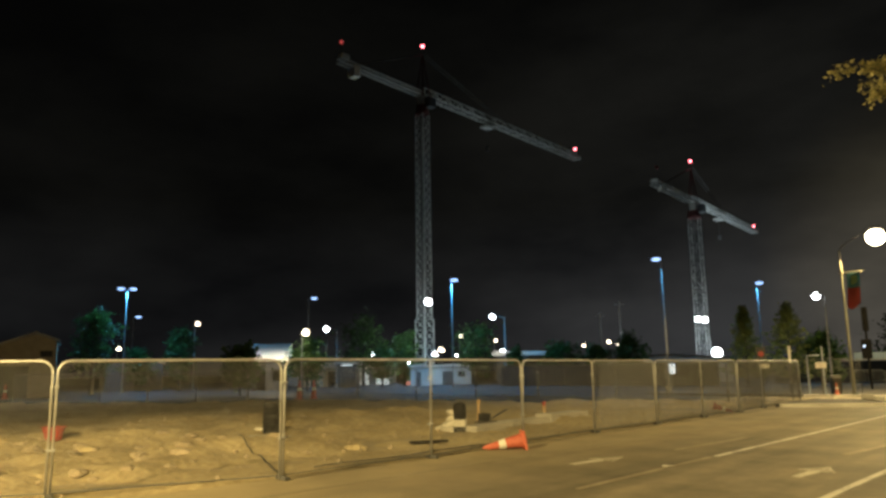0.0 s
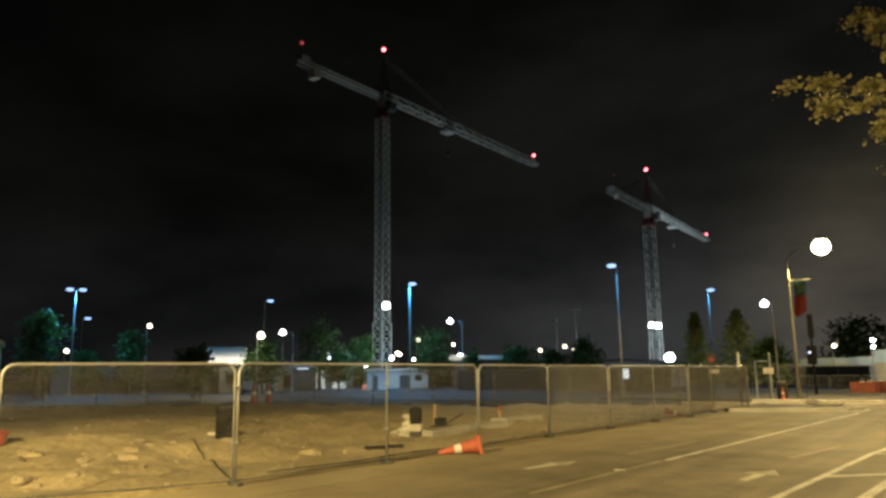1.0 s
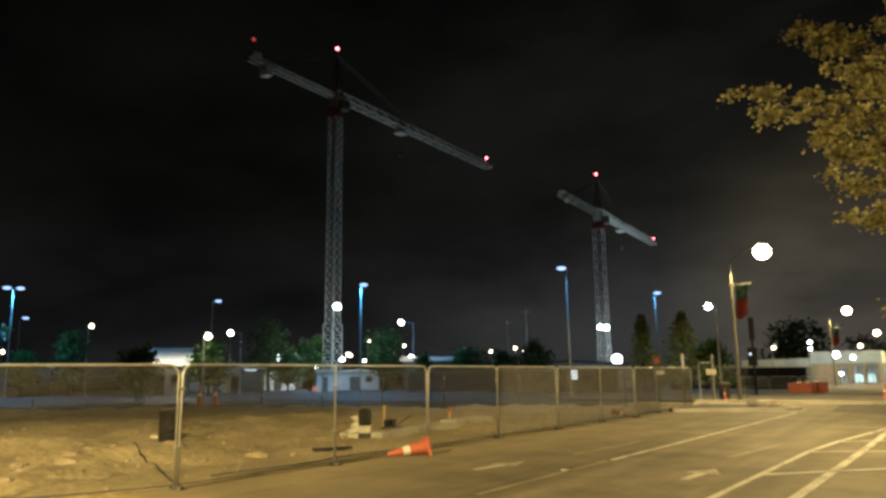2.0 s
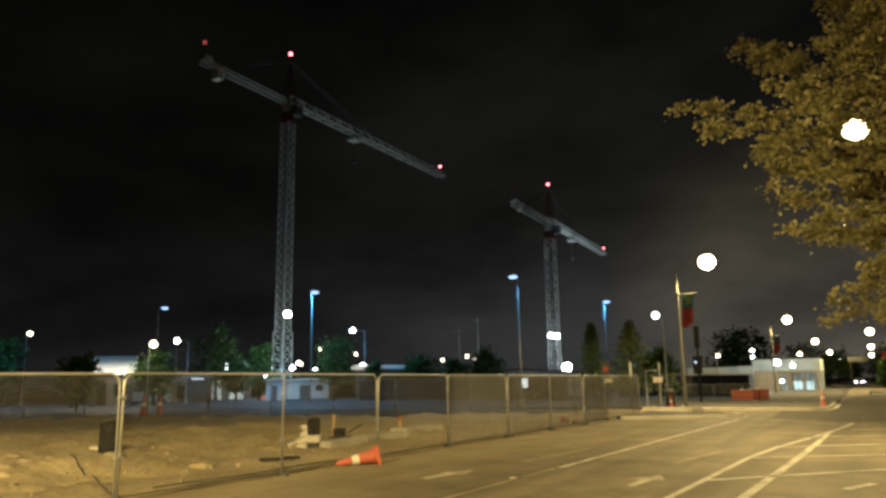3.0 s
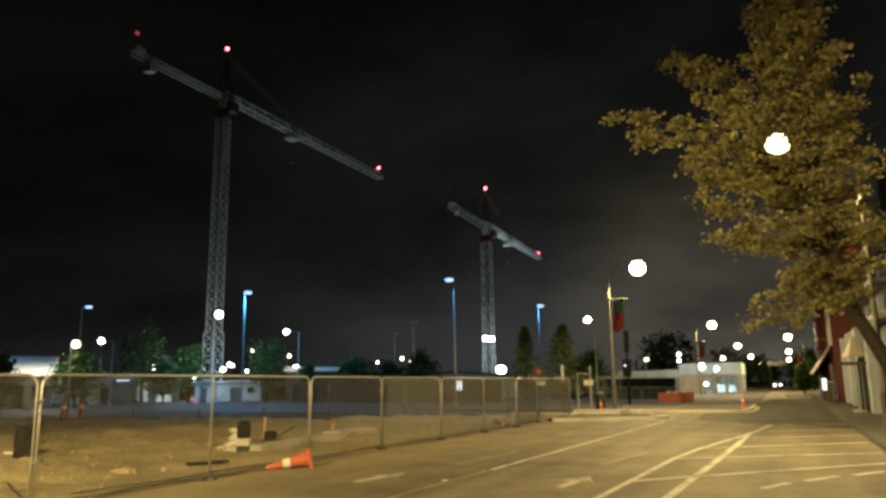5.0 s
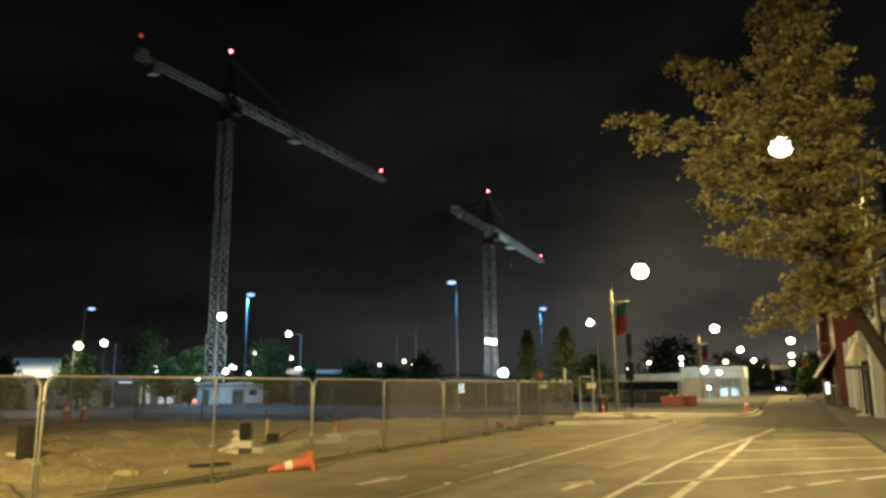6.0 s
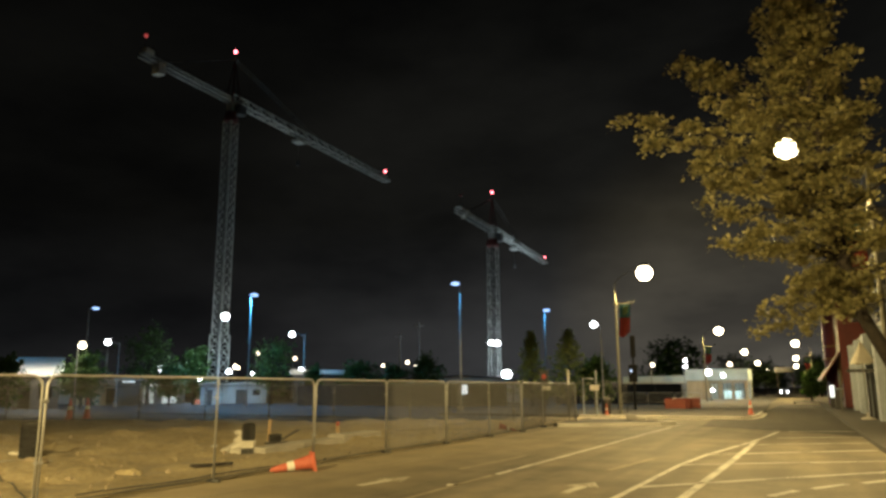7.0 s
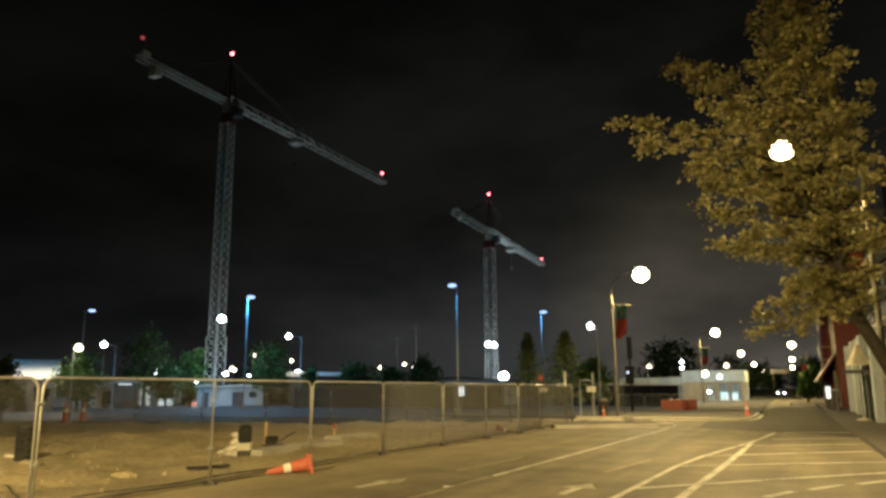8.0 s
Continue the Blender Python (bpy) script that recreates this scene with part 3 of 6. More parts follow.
def fence_panel(a, b, group, label, lean=0.0, fine=True, height=FENCE_H, base=0.0, square=(False, False), wire=0.0016):
    a, b = Vector((*a, base)), Vector((*b, base))
    d = b - a
    length = round(d.length - (0.025 if any(square) else 0.05), 2)
    ob = thing("fence_panel", a + d.normalized() * 0.025, label, "fence", group, math.degrees(math.atan2(d.y, d.x)))
    ob.rotation_euler[0] = radians(lean)
    key = (length, fine, height, square, wire)
    if key not in MESHES:
        arcs = []
        for plain in square:
            rr = 0.02 if plain else 0.16
            arcs.append([(rr - rr * math.cos(t), 0, height - rr + rr * math.sin(t)) for t in (0.0, 0.39, 0.79, 1.18, 1.5708)])
        loop = [(0, 0, 0.02)] + arcs[0] + [(length - x, y, z) for x, y, z in arcs[1][::-1]] + [(length, 0, 0.02)]
        f = tube(bmesh.new(), loop, 0.019, 7)
        low = tube(bmesh.new(), [(0.02, 0, 0.07), (length - 0.02, 0, 0.07)], 0.012, 6)
        steel = GALV if fine else WIRE
        o1 = part("tube_frame", f, steel, ob, smooth=True)
        o2 = part("bottom_rail", low, WIRE, ob)
        w = new("wire_mesh", chain_link(length, height, 0.06 if fine else 0.2, wire if fine else 0.0026))
        w.parent = ob
        foot = box(bmesh.new(), (0, 0, 0.03), (0.09, 0.26, 0.05), None, 0.012)
        o3 = part("foot_plate", foot, WIRE, ob)
        w["kind"] = "stuff"
        o4, o5 = (part("clamp", box(bmesh.new(), (-0.025, 0, z), (0.11, 0.06, 0.035), None, 0.006), GALV, ob) for z in (0.62, height - 0.35))
        MESHES[key] = (o1, o2, w, o3, o4, o5)
    else:
        for o in MESHES[key]:
            again(o, ob)
    return ob


knots = [(-12.35, 1.55), (-10.45, 4.3), (-9.28, 7.18), (-9.22, 10.5), (-9.35, 13.65), (-9.42, 16.9), (-9.3, 20.25), (-9.35, 23.75), (-9.25, 26.75), (-9.5, 30.1), (-9.2, 34.2)]
for i, (a, b) in enumerate(zip(knots, knots[1:])):
    fence_panel(a, b, "site fence panels", "galvanised tube fence panel with chain-link mesh beside the road", (0.8, -0.6, 0.5, -0.4)[i % 4], True, base=0.0, square=(i == 3, i == 2), wire=0.0013 if i < 5 else 0.0038)
row = [(-9.3, 34.4), (-12.6, 35.0), (-15.9, 35.7), (-19.2, 36.6), (-22.6, 34.2), (-25.6, 32.5), (-28.6, 30.9), (-31.6, 29.2), (-34.6, 27.6), (-37.6, 25.9), (-40.6, 24.3), (-43.6, 22.8), (-46.8, 21.3), (-50, 19.9), (-53.2, 18.5)]
for a, b in zip(row, row[1:]):
    fence_panel(a, b, "far site fence panels", "grey mesh fence panel along the far edge of the site", 0, False, base=0.0)
for a, b in (((-15.6, 43.3), (-12.3, 43.7)), ((-12.3, 43.7), (-8.9, 44.3))):
    fence_panel(a, b, "corner fence panels", "grey mesh fence panel behind the street lamp", 0, False, base=0.11)

# ---- street lamps ----
def street_lamp(side, y, banner, group="street lamps"):
    s = 1 if side < 0 else -1
    x = LEFT_X if side < 0 else RIGHT_X
    # the far lamps stand on ground that falls away a little
    top = (7.6 if side < 0 else 7.15) - max(0.0, y - 60) * (0.0105 if side < 0 else 0.0085)
    base = 0.11 if side > 0 or 41 < y < 55 else 0.03 if y > 55 else 0.0
    ob = thing("street_lamp", (x, y, base), "tall steel street lamp with glowing sodium globe and banner bracket", "street lamp", group)
    top -= base
    pole = tube(bmesh.new(), [(0, 0, 0), (0, 0, top * 0.5), (0, 0, top)], 0.085, 12, 0.042)
    tube(pole, [(0, 0, 0), (0, 0, 0.05)], 0.2, 10)
    tube(pole, [(0, 0, 0.0), (0, 0, 1.15)], 0.10, 12)
    part("pole", pole, POLE, ob, smooth=False)
    arm = tube(bmesh.new(), [(0, 0, top - 0.15), (s * 0.12, 0, top + 0.18), (s * 0.45, 0, top + 0.42), (s * 1.0, 0, top + 0.70), (s * 1.5, 0, top + 0.80)], 0.03, 8, 0.02)
    part("arm", arm, CABLE, ob, "thin dark arm")
    head = bmesh.new()
    ball(head, (s * 1.75, 0, top + 0.95), 0.36, (1.0, 0.7, 0.40))
    lantern = part("lantern_housing", head, POLE_GREY, ob, "grey lantern housing", True)
    # the bowl is oversized: the lamp's glare is built into its radius
    bowl = ball(bmesh.new(), (s * 1.75, 0, top + (0.50 if side < 0 else 0.60)), 0.30 if 0 < y < 40 else 0.45, (1.0, 1.0, 0.92), 20, 12)
    part("lantern_bowl", bowl, G_STREET, lantern, "glowing sodium bowl", True)
    br = bmesh.new()
    zb = top - 1.2
    tube(br, [(-s * 0.16, 0, zb), (s * 1.05, 0, zb)], 0.028, 8)
    tube(br, [(s * 0.05, 0, zb - 0.3), (s * 0.3, 0, zb)], 0.014, 6)
    box(br, (0, 0, zb), (0.2, 0.2, 0.12), None, 0.02)
    part("banner_bracket", br, POLE, ob)
    if banner:
        cloth(ob, s, zb - 0.04)
    return ob


def cloth(ob, s, z):
    """A banner of three colour fields that hangs from the bracket and swings a little."""
    def field(u0, u1, v0, v1, bulge, slope):
        bm, nx, nz = bmesh.new(), 6, 8
        g = []
        for j in range(nz + 1):
            v = v0 + (v1 - v0) * j / nz
            rowv = []
            for i in range(nx + 1):
                u = u0 + (u1 - u0) * i / nx
                vv = v + slope * math.sin(u * 4.2) * (1 if j == nz else 0)
                rowv.append(bm.verts.new((s * (0.22 + 0.62 * u - 0.10 * vv * vv), 0.05 * math.sin(3 * u + 4 * v) + bulge, z - 1.75 * vv)))
            g.append(rowv)
        for j in range(nz):
            for i in range(nx):
                bm.faces.new((g[j][i], g[j][i + 1], g[j + 1][i + 1], g[j + 1][i]))
        bmesh.ops.solidify(bm, geom=bm.faces[:], thickness=0.006)
        return bm

    body = part("banner", field(0, 1, 0, 0.46, 0, 0.05), BANNER_TEAL, ob, "teal cloth banner with red and green fields")
    part("banner_lower_field", field(0.0, 1.0, 0.44, 1.0, 0.0, 0.10), BANNER_RED, body, "red lower field with a wavy hem")
    part("banner_motif", field(0.30, 0.80, 0.08, 0.30, -0.012, 0.07), BANNER_GREEN, body, "pale green abstract shape")


for y in LEFT_Y:
    street_lamp(-1, y, y < 140)
for y in RIGHT_Y:
    street_lamp(1, y, y < 140)


def area_lamp(place, heads, label, material, height=None, group="car park lamps", size=0.42, arm=0.5, turn=0.0, pole_mat=None):
    """A plain mast with one or two flat lamp heads. place: the foot; height: of the heads."""
    ob = thing("area_lamp", place, label, "lamp post", group, turn)
    pole = tube(bmesh.new(), [(0, 0, 0), (0, 0, height)], 0.08, 10, 0.035)
    tube(pole, [(0, 0, 0), (0, 0, 0.4)], 0.17, 10)
    part("pole", pole, pole_mat or POLE_GREY, ob)
    for s in heads:
        a = tube(bmesh.new(), [(0, 0, height - 0.1), (s * arm * 0.6, 0, height + 0.02), (s * arm, 0, height + 0.05)], 0.035, 6)
        part("arm", a, POLE_GREY, ob)
        h = bmesh.new()
        box(h, (s * (arm + size * 0.4), 0, height + 0.12), (size * 1.7, size * 1.1, 0.12), None, 0.04)
        head = part("lamp_head", h, POLE_GREY, ob, "flat grey lamp head")
        # white and warm lenses are rounded out to include their glare
        g = ball(bmesh.new(), (s * (arm + size * 0.4), 0, height + 0.02), size, (1.0, 0.8, 0.42) if material is G_COOL else (0.60, 0.60, 0.55))
        part("lens", g, material, head, "glowing lens", True)
    return ob


area_lamp((-72.0, 34.8, -0.02), (-1, 1), "tall car park mast with two blue-white lamp heads", G_COOL, 10.3, arm=0.42, turn=65, size=0.36)
area_lamp((-103.1, 50.9, -0.05), (1,), "distant mast with a blue-white lamp head", G_COOL, 10.1, turn=60)
area_lamp((-68.6, 55.2, -0.02), (1,), "tall slim mast with a small blue-white lamp head", G_COOL, 10.4, turn=40, size=0.38)
area_lamp((-48.3, 57.5, -0.02), (1,), "tall car park mast with a bright blue-white lamp head", G_COOL, 10.9, arm=0.12, size=0.40, turn=40)
area_lamp((-21.1, 47.7, -0.02), (-1,), "tall steel mast with one white lamp head", G_COOL, 9.0, arm=0.2, size=0.32, turn=24)
area_lamp((-22.5, 71.8, -0.02), (1,), "tall pale mast with a blue-white lamp head", G_COOL, 9.4, arm=0.1, size=0.36, turn=18)
area_lamp((-13.7, 58.7, 0.0), (-1,), "lamp post with a round white lamp on a short arm", G_WHITE, 6.6, arm=0.35, size=0.45, turn=15)
area_lamp((-47.1, 64.9, -0.02), (-1,), "lamp post with a round white lamp on a long arm", G_WHITE, 7.4, arm=1.1, size=0.5, turn=37)
area_lamp((-54.9, 43.5, -0.02), (1,), "lamp post with a warm glowing globe", G_WARM, 5.4, arm=0.1, size=0.55, turn=45)
area_lamp((-60.3, 52.4, -0.02), (-1,), "lamp post with a white lamp on an arm", G_WHITE, 6.3, arm=0.9, size=0.5, turn=40)
area_lamp((-73.2, 43.2, -0.02), (1,), "lamp post with a warm white lamp", G_WARM, 7.2, arm=0.1, size=0.42, turn=50)
for x, y, z, s, m in ((-101.4, 96.6, 5.9, 0.40, G_WHITE), (-101.0, 96.3, 4.9, 0.40, G_WHITE), (-103.6, 108.6, 5.5, 0.45, G_WARM), (-73.1, 82.2, 4.2, 0.60, G_WHITE), (-72.6, 83.0, 4.9, 0.5, G_WARM), (-85.3, 98.2, 5.3, 0.5, G_WARM),
                      (-77.0, 92.1, 4.2, 0.36, G_WHITE), (-76.5, 92.6, 7.3, 0.42, G_WARM), (-78.0, 104.1, 6.9, 0.5, G_WARM), (-70.3, 121.2, 6.0, 0.5, G_WARM), (-66.3, 123.4, 6.6, 0.55, G_WARM),
                      (-40.8, 80.3, 2.9, 0.30, G_WHITE), (-108.5, 51.3, 5.7, 0.5, G_WARM), (-117.0, 76.9, 6.3, 0.42, G_WARM), (-78.2, 62.4, 2.4, 0.3, G_WHITE), (-88.1, 81.6, 2.5, 0.32, G_WHITE), (-90.4, 80.0, 2.5, 0.26, G_WHITE),
                      (-16.0, 93.9, 4.4, 0.40, G_WARM), (-12.8, 99.4, 5.1, 0.38, G_WHITE), (-12.7, 98.6, 4.3, 0.34, G_WHITE), (-9.7, 94.8, 3.4, 0.62, G_WHITE), (-8.8, 104.2, 3.2, 0.55, G_WHITE), (-9.2, 94.2, 1.3, 0.36, G_WHITE), (-58.5, 112.0, 5.6, 0.3, G_WARM)):
    area_lamp((x, y, -0.05), (1,), "distant lamp post with a " + ("warm glowing" if m is G_WARM else "white glowing") + " lamp", m, z, "distant lamps", s, 0.08, 30)

area_lamp((-9.1, 118.0, 0.0), (1,), "lamp post with a warm white lamp beside the shop", G_WARM, 4.95, "distant lamps", 0.55, 0.25, 10)
area_lamp((-52.2, 16.4, -0.02), (-1,), "lamp post with a warm lamp near the tan shed", G_WARM, 6.2, arm=0.1, size=0.45, turn=70)

# bare utility poles
for x, y, h in ((-57.5, 105.0, 10.5), (-53.5, 104.0, 12.0), (-71.0, 60.0, 6.6)):
    ob = thing("utility_pole", (x, y, -0.05), "bare dark timber utility pole against the night sky", "utility pole", "utility poles")
    part("post", tube(bmesh.new(), [(0, 0, 0), (0, 0, h)], 0.15, 8, 0.10), POLE_GREY, ob)
    part("crossarm", box(bmesh.new(), (0, 0, h - 0.5), (1.6, 0.1, 0.12), (0, 0, 35), 0.01), POLE_GREY, ob)


# ---- tower cranes ----
SHARED = {}


def shared_part(key, name, make, material, parent, place=(0, 0, 0), turn=0.0):
    """A part whose mesh is made once for each key."""
    if key not in SHARED:
        SHARED[key] = part(name, make(), material, parent)
        SHARED[key].location, SHARED[key].rotation_euler = place, (0, 0, turn)
        return SHARED[key]
    return again(SHARED[key], parent, place, turn)


def mast_section(ob, h, height, bays, z, name, crossed=True):
    """A square lattice section: a floor ring that carries chords, braces and further rings."""
    ring = lambda: tube(bmesh.new(), [(-h, -h, 0), (h, -h, 0), (h, h, 0), (-h, h, 0)], 0.045, 5, closed=True)
    key = (name, round(h, 2), round(height, 2))
    floor = shared_part((*key, "ring"), name, ring, CRANE_PAINT, ob, (0, 0, z))
    step = height / bays
    for i in range(4):
        a = i * math.pi / 2
        shared_part((*key, "chord"), "chord", lambda: tube(bmesh.new(), [(h, h, 0), (h, h, height)], 0.068 if crossed else 0.055, 6), CRANE_PAINT, floor, turn=a)
        for j in range(bays):
            s = 1 if j % 2 else -1
            shared_part((*key, "brace", s), "brace", lambda: tube(bmesh.new(), [(-h * s, h, 0), (h * s, h, step)], 0.036 if crossed else 0.030, 5), CRANE_PAINT, floor, (0, 0, step * j), a)
            if crossed:
                shared_part((*key, "cross_brace", s), "cross_brace", lambda: tube(bmesh.new(), [(h * s, h, 0), (-h * s, h, step)], 0.026, 4), CRANE_PAINT, floor, (0, 0, step * j), a)
    for j in range(1, bays):
        shared_part((*key, "hoop"), "hoop", ring, CRANE_PAINT, floor, (0, 0, step * j))
    shared_part((*key, "ladder"), "ladder", lambda: box(bmesh.new(), (0.1, -h * 0.6, height / 2), (0.28, 0.05, height)), CABLE, floor)


def truss(ob, name, corners, length, bay, r_chord, r_brace):
    """A jib along y: one chord is the part, the other chords and the bracing hang on it."""
    first = part(name, tube(bmesh.new(), [(corners[0][0], 0, corners[0][1]), (corners[0][0], length, corners[0][1])], r_chord, 6), CRANE_PAINT, ob)
    for x, z in corners[1:]:
        part("chord", tube(bmesh.new(), [(x, 0, z), (x, length, z)], r_chord, 6), CRANE_PAINT, first)
    bm, n, k = bmesh.new(), round(length / bay), len(corners)
    for i in range(k):
        a, b = corners[i], corners[(i + 1) % k]
        for j in range(n):
            t0, t1 = length * j / n, length * (j + 1) / n
            p, q = (a, b) if j % 2 == 0 else (b, a)
            tube(bm, [(p[0], t0, p[1]), (q[0], t1, q[1])], r_brace, 4)
            tube(bm, [(a[0], t1, a[1]), (b[0], t1, b[1])], r_brace * 0.8, 4)
    tagged(part("bracing", bm, CRANE_PAINT, first), kind="stuff")
    return first


def tower_crane(place, turn, jib_z, half, low_half, low_h, fore, back, apex_z, tie, ballast, deck, label, lamps):
    ob = thing("tower_crane", (*place, -0.05), label, "tower crane", "tower cranes", turn)
    sec = 3.0
    mast_section(ob, low_half, low_h, 6 if ballast > 0.9 else 4, 0.0, "base_section", ballast > 0.9)
    n = int((jib_z - 2.6 - low_h) / sec)
    sec = (jib_z - 2.6 - low_h) / n
    for i in range(n):
        mast_section(ob, half, sec, 3 if ballast > 0.9 else 2, low_h + sec * i, "mast_section", ballast > 0.9)
    z = jib_z - 2.6
    ring = lathe(bmesh.new(), [(half * 1.25, 0), (half * 1.35, 0.15), (half * 1.35, 0.55), (half * 1.2, 0.7), (half * 1.2, 1.2), (half * 0.9, 1.3)], 14, (0, 0, z))
    part("slewing_ring", ring, CRANE_RED, ob, "dull red slewing ring")
    turret = bmesh.new()
    box(turret, (0, 0, z + 1.95), (half * 1.5, half * 1.5, 1.35), None, 0.08)
    part("turret", turret, CRANE_PAINT, ob)
    cab = bmesh.new()
    box(cab, (half * 1.45, 0.6, z + 1.55), (0.9, 1.3, 1.3), None, 0.12)
    cb = part("cab", cab, WALL_DARK, ob, "small dark operator cab")
    part("cab_window", box(bmesh.new(), (half * 1.45, 1.27, z + 1.7), (0.7, 0.06, 0.8), None, 0.02), GLASS, cb)
    j = truss(ob, "jib", [(-0.60, 0.0), (0.60, 0.0), (0.0, 1.15)], fore, 1.3, 0.09, 0.055)
    j.location = (0, 0.3, jib_z + 0.05)
    part("jib_walkway", box(bmesh.new(), (0, fore / 2, 0.05), (0.22, fore - 1.5, 0.03)), CABLE, j)
    tipb = part("jib_tip", box(bmesh.new(), (0, fore + 0.25, 0.25), (1.2, 0.6, 0.5), None, 0.05), CRANE_PAINT, j)
    c = truss(ob, "counter_jib", [(-deck, 0.0), (deck, 0.0), (deck, 0.5), (-deck, 0.5)], back, 1.6, 0.075, 0.045)
    c.location = (0, -back, jib_z - 0.15)
    part("counter_jib_deck", box(bmesh.new(), (0, back / 2, -0.02), (deck * 0.9, back, 0.04)), CABLE, c)
    for i in range(2):
        part("counterweight", box(bmesh.new(), (0, 2.2 + 0.5 * i * ballast, -0.5 * ballast + 0.1 * (i % 2)), (1.1 * ballast, 0.44 * ballast, 1.3 * ballast), None, 0.05), CONCRETE, c, "concrete counterweight slab")
    winch = box(bmesh.new(), (0, 0.7, 0.52 + 0.33 * ballast), (1.0, 1.2, 0.6 * ballast), None, 0.1)
    part("winch_house", winch, CRANE_PAINT, c)
    ap = bmesh.new()
    top = (0, 0.2, apex_z)
    for x, y in ((-0.6, -0.6), (0.6, -0.6), (-0.6, 0.9), (0.6, 0.9)):
        tube(ap, [(x, y, jib_z - 0.4), top], 0.09, 5, 0.07)
    for f in (0.3, 0.55, 0.78):
        h = 0.6 * (1 - f)
        zz = jib_z - 0.4 + (apex_z - jib_z + 0.4) * f
        box(ap, (0, 0.15, zz), (2 * h, 0.05, 0.05))
    part("apex_frame", ap, CRANE_RED, ob, "dark red apex frame")
    for x in (-0.25, 0.25):
        part("pendant", tube(bmesh.new(), [(x, 0.2, apex_z), (x, tie, jib_z + 0.6)], 0.05, 5), CABLE, ob)
        part("pendant", tube(bmesh.new(), [(x, 0.2, apex_z), (x, -back * 0.82, jib_z + 0.3)], 0.05, 5), CABLE, ob)
    tro = bmesh.new()
    box(tro, (0, fore * 0.36, jib_z - 0.75), (1.4, 1.6, 0.35), None, 0.05)
    t = part("trolley", tro, CRANE_PAINT, ob)
    hook = tube(bmesh.new(), [(0, fore * 0.36, jib_z - 0.9), (0, fore * 0.36, jib_z - 3.6)], 0.03, 4)
    box(hook, (0, fore * 0.36, jib_z - 3.9), (0.35, 0.5, 0.7), None, 0.06)
    part("hook_block", hook, CABLE, t)
    for x, y, z, mat in lamps:
        st = part("lamp_stem", tube(bmesh.new(), [(x, y, z - 1.4), (x, y, z)], 0.04, 5), CABLE, ob)
        part("warning_lamp", ball(bmesh.new(), (x, y, z + 0.15), 0.23), mat, st, "red aircraft warning lamp", True)
    return ob


LAMP_OFF = surf("dark_red_lamp_glass", (0.10, 0.008, 0.008), (0.16, 0.012, 0.012), 0.3)
tower_crane(CRANE_A, 1.0, 36.9, 0.63, 0.78, 8.0, 39.3, 14.4, 42.6, 20.3, 1.0, 0.42, "tall white lattice tower crane with red slewing ring and long jib", ((0, 0.2, 43.6, G_RED), (0, -14.0, 39.2, G_RED_DIM), (0, 39.4, 38.6, G_RED)))
tower_crane(CRANE_B, 3.2, 27.5, 0.76, 0.82, 6.0, 35.0, 16.0, 33.2, 17.0, 0.55, 0.62, "white lattice tower crane lit by floodlights, with red apex", ((0, 0.2, 34.2, G_RED), (0, -14.6, 30.0, LAMP_OFF), (0, 35.0, 28.7, G_RED)))


def floodlight(place, aim, size, label):
    """A lamp on a clamp or post: housing, yoke and a glowing glass."""
    ob = thing("floodlight", place, label, "floodlight", "site floodlights", aim)
    h = box(bmesh.new(), (0, 0.12, 0), (size * 2, 0.22, size * 1.5), None, 0.05)
    part("housing", h, POLE_GREY, ob)
    part("glass", ball(bmesh.new(), (0, -0.06, 0), size, (1.0, 0.45, 0.92)), G_WHITE, ob, "glowing glass", True)
    y = tube(bmesh.new(), [(-size, 0.1, 0), (-size, 0.1, -size), (size, 0.1, -size), (size, 0.1, 0)], 0.03, 5)
    part("yoke", y, POLE_GREY, ob)
    return ob


floodlight((-59.2, 66.0, 9.95), 40, 0.44, "round white floodlight clamped to the crane mast")
floodlight((-56.1, 76.8, 3.77), 40, 0.50, "white floodlight on a site mast")
floodlight((-63.3, 66.9, 2.9), 0, 0.28, "small white floodlight over the cabin door")
floodlight((-43.9, 110.9, 8.9), 20, 0.42, "white floodlight clamped to the crane mast")
floodlight((-42.9, 111.0, 8.75), 20, 0.42, "white floodlight clamped to the crane mast")
floodlight((-41.9, 112.3, 3.8), 20, 0.75, "large white floodlight beside the crane base")
for x, y, z in ((-63.3, 67.1, 2.62), (-56.1, 76.95, 3.3), (-41.9, 112.5, 3.0)):
    ob = thing("light_mast", (x, y, -0.05), "short steel mast for a floodlight", "mast")
    part("post", tube(bmesh.new(), [(0, 0, 0), (0, 0, z)], 0.07, 8), POLE_GREY, ob)
    part("stand", box(bmesh.new(), (0, 0, 0.25), (1.2, 0.8, 0.5), None, 0.05), ORANGE, ob)


